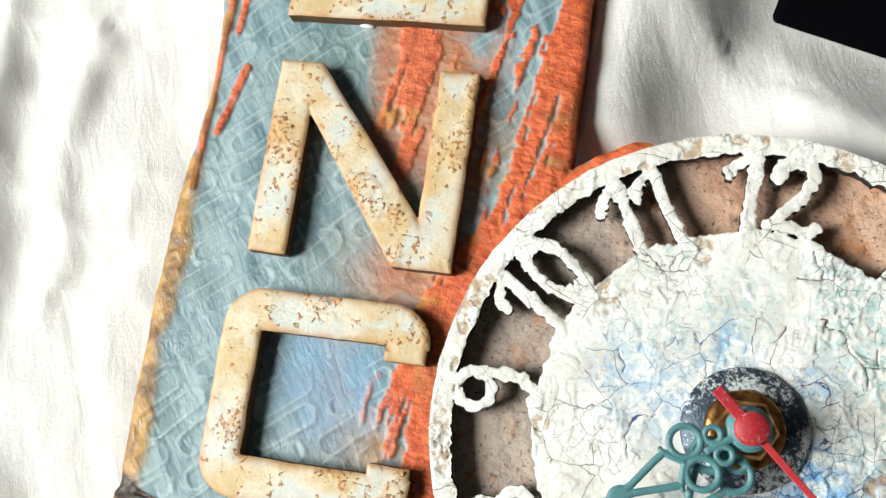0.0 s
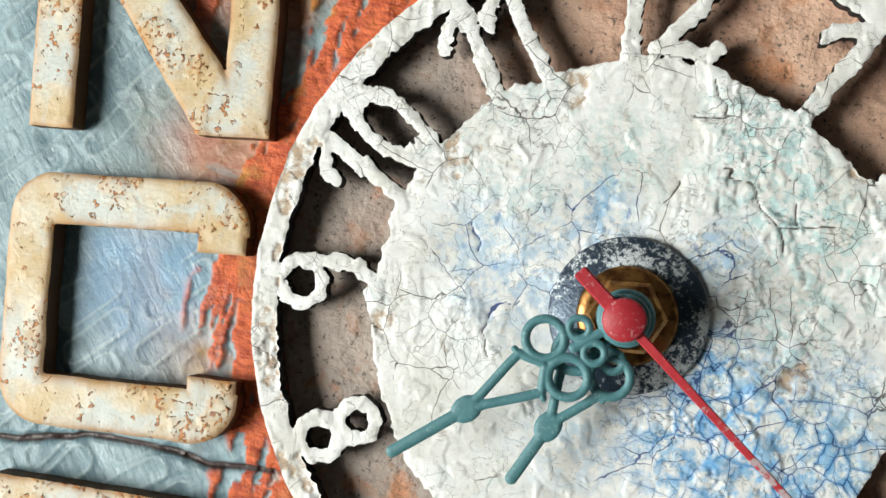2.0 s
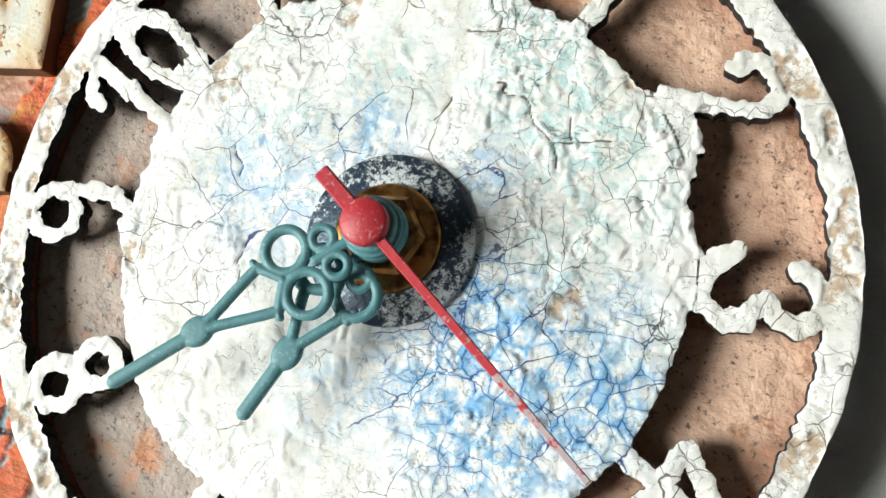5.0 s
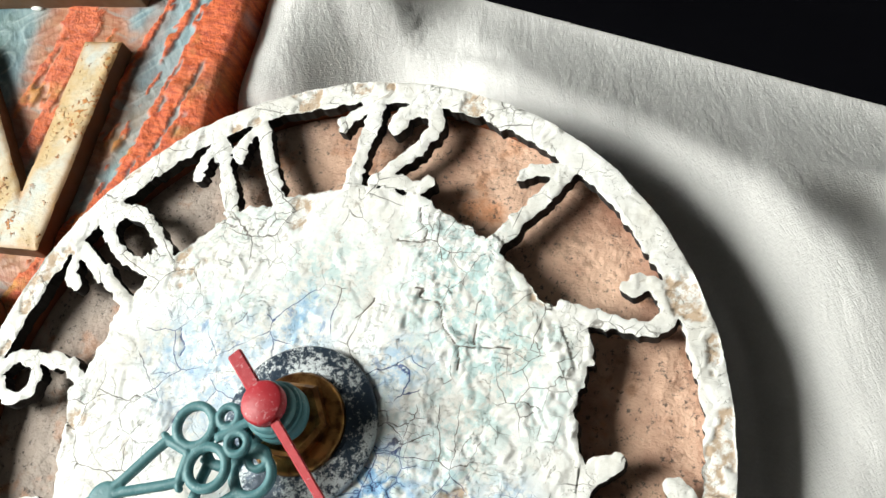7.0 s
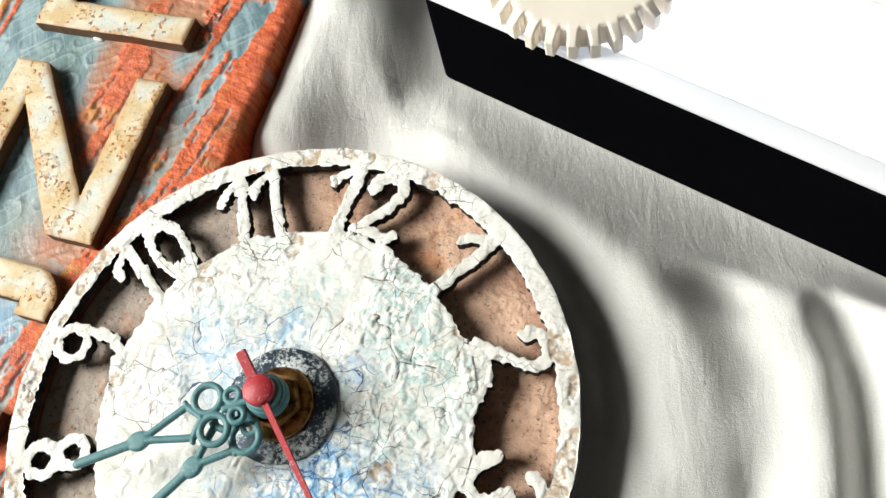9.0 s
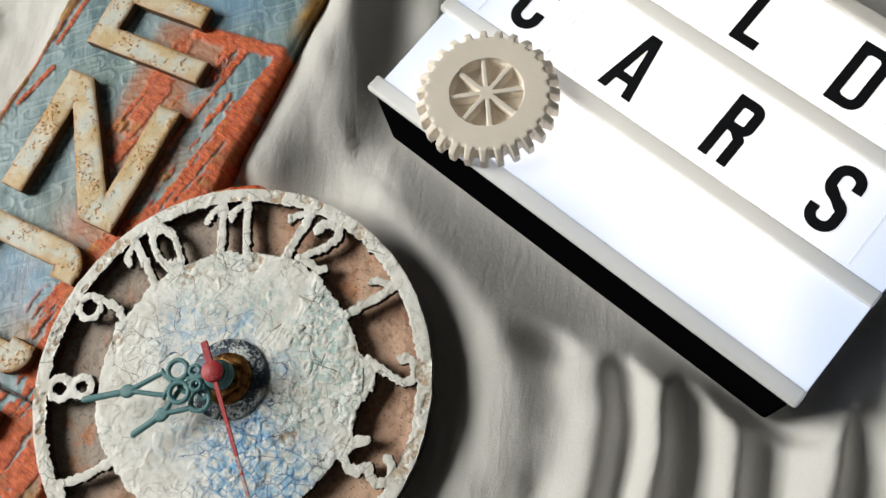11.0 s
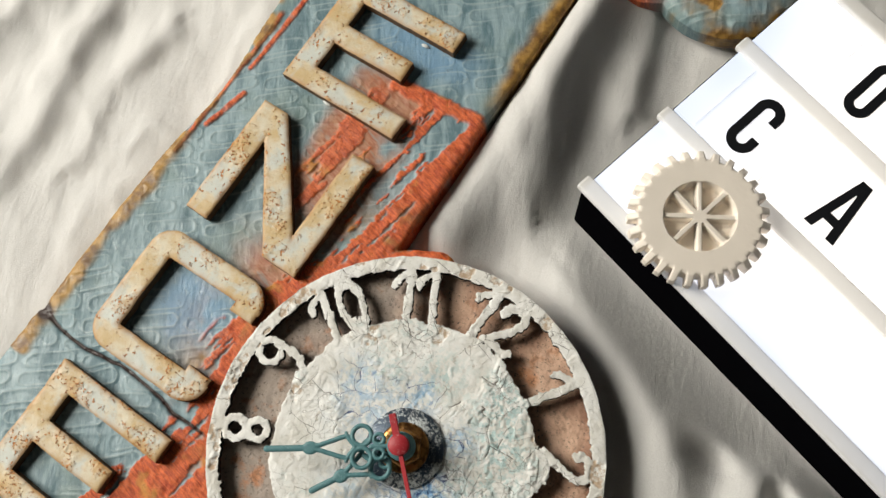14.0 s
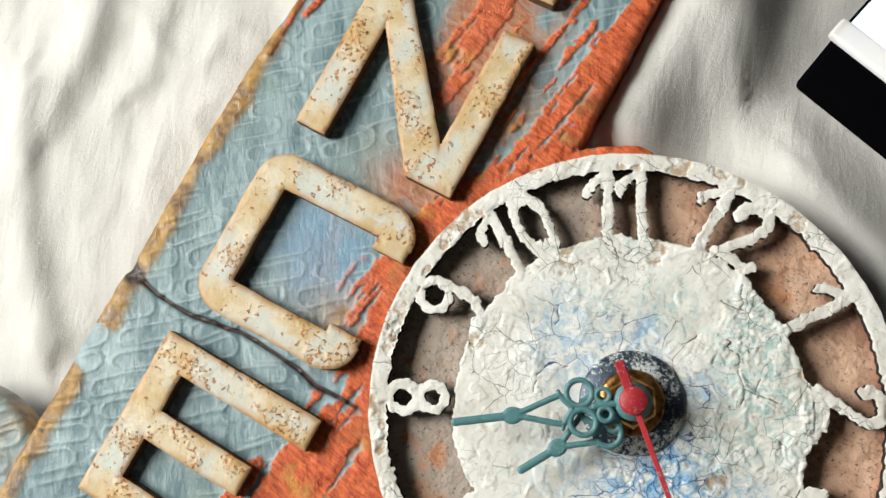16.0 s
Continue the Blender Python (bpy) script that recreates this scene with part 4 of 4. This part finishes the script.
def clock():
    t = thing("wall_clock", (CX, CY, FACE_TOP - 0.0032), "shabby white clock with cut-out numerals and crackled paint", "clock")
    pieces = plate(dial_outline, dial_top, 0.0, (-0.081, 0.081, -0.081, 0.081), 0.00037, piece=dial_piece, marks=dial_masks, walled=True)
    for k, me in pieces.items():
        name, lab = ("dial_face", "crackled white dial with blue stains") if k == 0 else ("rim", "chipped white outer ring") if k == 20 else ("numeral", "")
        link(name, me, DIAL, t, lab, side=DARK_EDGE)
    base = FACE_TOP - 0.0032
    back = plate(lambda x, y: np.hypot(x, y) - 0.0748, lambda x, y, d: 0.0006 + 0.0016 * (fbm(x * 38, y * 38, 101, 3) - 0.5) + 0.0005 * (fbm(x * 200, y * 200, 102, 3) - 0.5), -0.002,
                 (-0.08, 0.08, -0.08, 0.08), 0.001, marks=lambda x, y, d: dict(grey=step(0.0, -0.05, x) * (0.4 + fbm(x * 60, y * 60, 103, 3))))[0]
    ob = link("backing_plate", back, CLAY, t, "terracotta plate behind the numerals")
    ob.location.z = 0.0178 - base
    wall = bmesh.new()
    rows = [[wall.verts.new((q * math.cos(math.pi * k / 60), q * math.sin(math.pi * k / 60), h)) for k in range(120)]
            for q, h in ((0.0752, -0.0078), (0.0750, -0.0001), (0.0756, -0.0001), (0.0758, -0.0078), (0.0758, -0.0001), (0.0764, -0.0001), (0.0764, -0.0078))]
    outer = bmesh.new()
    skin = [[outer.verts.new(v.co) for v in row] for row in rows[4:]]
    for target, loops_ in ((wall, rows[:4]), (outer, skin)):
        for a, b in zip(loops_, loops_[1:]):
            for k in range(120):
                target.faces.new((a[k], b[k], b[(k + 1) % 120], a[(k + 1) % 120]))
    for row in rows[4:]:
        for v in row:
            wall.verts.remove(v)
    part("recess_wall", wall, RECESS, t, "rusty orange wall of the recess", True)
    part("edge_band", outer, DARK_EDGE, t, "near-black edge band", True)
    shaft = Matrix.Translation((SX, SY, 0))
    part("spacer", lathe(((0.045, -0.0066), (0.045, 0.0004)), 64), CLAY, t)
    part("washer", lathe(((0.0155, 0.0022), (0.0155, 0.0046), (0.0151, 0.0051), (0.0052, 0.0052)), 72, shaft), WASHER, t, "dark speckled steel washer", True)
    part("nut_flange", lathe(((0.0098, 0.005), (0.0098, 0.0061), (0.0092, 0.0068), (0.0074, 0.0070)), 64, shaft), BRASS, t, "brass flange", True)
    part("nut", lathe(((0.0078, 0.0066), (0.0078, 0.0092), (0.0070, 0.0100), (0.0050, 0.0101)), 6, shaft), BRASS, t, "aged brass nut")
    part("shaft", lathe(((0.0046, 0.0098), (0.0046, 0.0150)), 40, shaft), BRASS, t, "", True)
    hub = lathe(((0.0052, 0.0116), (0.0055, 0.0120), (0.0055, 0.0142), (0.0050, 0.0147), (0.0047, 0.0148), (0.0047, 0.0172), (0.0042, 0.0176)), 48, shaft)
    part("hub", hub, TEAL, t, "teal painted hub", True)

    def hand(length, name, z, deg, wide, lab):
        k = length / 0.0527

        def f(x, y):
            ax = np.abs(x)
            d = np.maximum(np.hypot(x, y) - 0.0052, 0.0030 - np.hypot(x, y))
            d = np.minimum(d, line(ax, y, ((0, 0.004), (0, 0.011 * k)), 0.0009))
            d = np.minimum(d, ring(ax, y, (0.0027, 0.0082), 0.0019, 0.0019, 0.0007))
            d = np.minimum(d, ring(ax, y, (0.0042 * wide, 0.0148 * k), 0.0037, 0.0037, 0.00085))
            d = np.minimum(d, line(ax, y, ((0.0004, 0.0175 * k), (0.0042, 0.0205 * k), (0.0034, 0.0235 * k), (0.0010, 0.031 * k), (0.0006, 0.0335 * k)), 0.0009))
            d = np.minimum(d, line(ax, y, ((0.0042, 0.0205 * k), (0.0054, 0.0208 * k)), 0.0006))
            d = np.minimum(d, np.hypot(ax, (y - 0.0348 * k) * 0.8) - 0.0025)
            return np.minimum(d, line(ax, y, ((0, 0.034 * k), (0, length - 0.0008)), 0.0012))

        me = plate(f, lambda x, y, d: 0.0013 - 0.0005 * np.exp(d / 0.0004), 0.0, (-0.0125, 0.0125, -0.007, length + 0.002), 0.00024)[0]
        ob = link(name, me, TEAL, t, lab)
        ob.matrix_basis = pose(SX, SY, z, 0, 0, -deg)

    hand(0.0527, "minute_hand", 0.0148, 234.8, 1.0, "ornate teal minute hand")
    hand(0.0386, "hour_hand", 0.0122, 210.3, 0.95, "ornate teal hour hand")
    bm = block(-0.0009, 0.0009, 0.0, 0.0535, 0.0186, 0.0194, 0.0002, 1)
    for v in bm.verts:
        v.co.x *= 1.0 - 7.5 * max(v.co.y, 0.0)
    second = part("second_hand", bm, NEEDLE, t, "thin red second hand worn grey towards its tip")
    second.matrix_basis = pose(SX, SY, 0, 0, 0, -133)
    part("tail", block(-0.0014, 0.0014, -0.0120, 0.0, 0.0186, 0.0196, 0.0003, 1), RED, second)
    part("cap", lathe(((0.0034, 0.0172), (0.0040, 0.0184), (0.0040, 0.0200), (0.0036, 0.0204)), 40), RED, second, "red round cap", True)


clock()


# ---------------------------------------------------------------- the light box
def box_matrix(a=0.0, b=0.0, c=0.0):
    ca, sa = math.cos(BOX_A), math.sin(BOX_A)
    ex = Vector((ca, sa, BOX_SLOPE * ca)).normalized()
    ez = Vector((-BOX_SLOPE, 0, 1)).normalized()
    ez = (ez - ex * ez.dot(ex)).normalized()
    ey = ez.cross(ex)
    m = Matrix((ex, ey, ez)).transposed().to_4x4()
    m.translation = BOX_O
    return m @ Matrix.Translation((a, b, c))


BOX_L, BOX_H, PITCH = 0.1922, 0.134, 0.0440


def light_box():
    t = thing("light_box", (0, 0, 0), "lit cinema light box with white rails and black housing", "light box")
    t.matrix_basis = box_matrix()
    part("housing", block(0.0012, BOX_L - 0.0012, -0.0015, BOX_H - 0.0005, -BOX_DEEP, -0.0036, 0.002, 2), BLACK, t, "black plastic housing")
    part("diffuser", block(0.0022, BOX_L + 0.0001, 0.0, BOX_H - 0.002, -0.0036, -0.0030, 0.0002, 1), PANEL, t, "glowing white diffuser")
    for k in range(3):
        part("panel", block(0.0022, BOX_L + 0.0001, k * PITCH + 0.0046, (k + 1) * PITCH - 0.0020, -0.0028, -0.0016, 0.0003, 1), PANEL, t, "lit white acrylic strip")
    for k in range(4):
        b = k * PITCH
        part("rail", block(-0.0004, BOX_L + 0.0004, b - (0.0028 if k else 0.0021), b + (0.0040 if k else 0.0048), -0.0036, 0.0003, 0.0012, 3), RAIL, t, "white plastic letter rail", True)
    return t


light_box()


CAP, BAR = 0.0276, 0.0040


def glyph(char, w):
    """A bold condensed capital, w wide, standing on y = 0 with its middle at x = 0."""
    h, s, o = w / 2, BAR, box2

    def loop(x, y, x0, x1, y0, y1, r):
        return np.maximum(o(x, y, x0, x1, y0, y1, r), -o(x, y, x0 + s, x1 - s, y0 + s, y1 - s, max(r - s, 0.0004)))

    def cut_c(x, y):
        return np.maximum(loop(x, y, -h, h, 0, CAP, h), -o(x, y, 0, h + 0.01, CAP * 0.34, CAP * 0.66))

    def cut_d(x, y):
        left = np.minimum(o(x, y, -h, -h + s, 0, CAP), np.maximum(loop(x, y, -h, h, 0, CAP, h * 0.85), -o(x, y, -h - 0.01, -h + 0.004, -0.01, CAP + 0.01)))
        return np.minimum.reduce([left, o(x, y, -h, 0, 0, s), o(x, y, -h, 0, CAP - s, CAP)])

    def cut_r(x, y):
        bowl = np.maximum(loop(x, y, -h, h, CAP * 0.46, CAP, h * 0.8), -o(x, y, -h - 0.01, -h + 0.003, -0.01, CAP + 0.01))
        return np.minimum.reduce([o(x, y, -h, -h + s, 0, CAP), bowl, o(x, y, -h, 0, CAP - s, CAP), o(x, y, -h, 0, CAP * 0.46, CAP * 0.46 + s),
                                  o(x, y, h - s - 0.0003, h - 0.0003, 0, CAP * 0.44, 0.0004), line(x, y, ((0.0, CAP * 0.53), (h - s * 0.62, CAP * 0.42)), s * 0.48)])

    def cut_a(x, y):
        top = s * 0.62
        return np.minimum.reduce([poly(x, y, [(-h, 0), (-h + s, 0), (top * 0.35, CAP), (-top, CAP)]), poly(x, y, [(h, 0), (h - s, 0), (-top * 0.35, CAP), (top, CAP)]),
                                  o(x, y, -h * 0.55, h * 0.55, CAP * 0.20, CAP * 0.20 + s * 0.9)])

    def cut_s(x, y):
        m = CAP / 2
        top = np.maximum(loop(x, y, -h, h, m - s * 0.35, CAP, h * 0.95), -o(x, y, 0, h + 0.01, m - 0.01, CAP * 0.70))
        low = np.maximum(loop(x, y, -h, h, 0, m + s * 0.35, h * 0.95), -o(x, y, -h - 0.01, 0, CAP * 0.30, m + 0.01))
        return np.minimum.reduce([top, low, line(x, y, ((-h + s * 0.9, m + s * 0.55), (h - s * 0.9, m - s * 0.55)), s * 0.5)])

    return {"O": lambda x, y: loop(x, y, -h, h, 0, CAP, h), "L": lambda x, y: np.minimum(o(x, y, -h, -h + s, 0, CAP), o(x, y, -h, h, 0, s)),
            "C": cut_c, "D": cut_d, "R": cut_r, "A": cut_a, "S": cut_s}[char]


def box_letter(char, a, row, width):
    t = thing("letter_tile", (0, 0, 0), "clear plastic tile with a black capital letter " + char, "letter tile", "letter tiles on the light box")
    t.matrix_basis = box_matrix(a, row * PITCH + 0.0092, -0.0013)
    me = plate(glyph(char, width), lambda x, y, d: 0.0003 + 0 * x, 0.0, (-0.0085, 0.0085, -0.001, 0.0288), 0.0003)[0]
    link("glyph", me, INK, t, "black capital letter", False)
    for s in (-0.0165, 0.0165):
        part("tile_edge", block(s - 0.00006, s + 0.00006, -0.0035, 0.0305, -0.0001, 0.0002), RAIL, t)


for char, a, row, width in (("O", 0.0497, 2, 0.0122), ("L", 0.1003, 2, 0.0112), ("D", 0.1423, 2, 0.0136),
                            ("C", 0.0290, 1, 0.0126), ("A", 0.0751, 1, 0.0150), ("R", 0.1189, 1, 0.0122), ("S", 0.1614, 1, 0.0128)):
    box_letter(char, a, row, width)


def gear():
    teeth, ro, rr, ri = 27, 0.0268, 0.0230, 0.0138

    def outline(x, y):
        r, a = np.hypot(x, y), np.arctan2(y, x)
        w = np.cos(a * teeth)
        return r - (rr + (ro - rr) * step(-0.35, 0.35, w)) + 0.0003 * (fbm(x * 300, y * 300, 111, 2) - 0.5)

    def top(x, y, d):
        r, a = np.hypot(x, y), np.arctan2(y, x)
        sector = (a / (2 * math.pi) * 8) % 1.0
        off = np.minimum(sector, 1 - sector) * 2 * math.pi / 8 * r
        spoke = step(0.0013, 0.0009, off)
        hole = step(ri, ri - 0.0008, r) * (1 - spoke) * step(0.0024, 0.0030, r)
        return 0.0085 - 0.0056 * hole - 0.0008 * step(ri, ri - 0.0006, r) * (1 - hole) - 0.0022 * step(rr - 0.0003, ro, r) - 0.0008 * np.exp(d / 0.0005) + 0.0003 * (fbm(x * 120, y * 120, 112, 4) - 0.5)

    t = thing("gear_wheel", (0, 0, 0), "cream cast gear wheel with eight spokes", "gear")
    t.matrix_basis = box_matrix(0.0413, 0.0214, 0.0004)
    pieces = plate(outline, top, 0.0, (-0.0276, 0.0276, -0.0276, 0.0276), 0.0003, piece=lambda x, y: (np.hypot(x, y) < ri).astype(int) + (np.hypot(x, y) < 0.0034))
    for k, name in enumerate(("toothed_ring", "spoke_web", "hub")):
        link(name, pieces[k], RESIN, t)


gear()


# ---------------------------------------------------------------- another painted piece behind the light box
def ornament():
    def outline(x, y):
        return np.minimum(np.hypot(x + 0.017, y) - 0.032, np.hypot(x - 0.020, y - 0.006) - 0.036) + 0.0012 * (fbm(x * 80, y * 80, 121, 3) - 0.5)

    def masks(x, y, d):
        n = fbm(x * 60, y * 60, 122, 4)
        o = np.clip(np.exp(d / 0.006) * 1.3 * step(0.35, 0.55, n) + step(0.6, 0.7, n), 0, 1)
        lip = np.clip(np.exp(d / 0.009) * 1.7 - 0.25, 0, 1)
        return dict(ridge=loops(x, y), red=step(0.004, -0.010, x + 0.01 * (n - 0.5)) * lip, ochre=np.clip(o * step(-0.012, 0.0, x) + 0.6 * step(0.56, 0.66, n), 0, 1), dark=0 * x, brown=0 * x, blue=0 * x)

    def top(x, y, d):
        return 0.014 + 0.0006 * loops(x, y) - 0.006 * np.exp(d / 0.004) + 0.0012 * (lump(x, y, 124) - 0.5)

    me = plate(outline, top, 0.0, (-0.055, 0.062, -0.04, 0.048), 0.0009, marks=masks)[0]
    ob = link("painted_ornament", me, BOARD)
    ob.matrix_basis = pose(-0.030, 0.222, 0.001, 0, 0, 0)
    tagged(ob, "lobed teal and orange painted ornament behind the light box", "ornament")


ornament()


# ---------------------------------------------------------------- dried glue beside the letters
def glue_drop(x, y, long, turn):
    bm = lathe(((0.0011, 0.0), (0.0010, 0.0005), (0.0006, 0.0009), (0.0002, 0.0010)), 20, Matrix.Diagonal((long, 0.8, 1, 1)))
    ob = part("glue_drop", bm, GLUE, None, "", True)
    ob.matrix_basis = pose(x, y, BOARD_TOP + 0.0002, 0, 0, turn)
    tagged(ob, "shiny dried glue drop beside a cream letter", "glue drop", "glue drops on the sign board")


GLUE = plain("clear dried glue", (0.72, 0.74, 0.72), 0.08, spread=0.03)
glue_drop(-0.1047, 0.1204, 1.9, 4)
glue_drop(-0.1267, 0.0742, 2.2, -3)
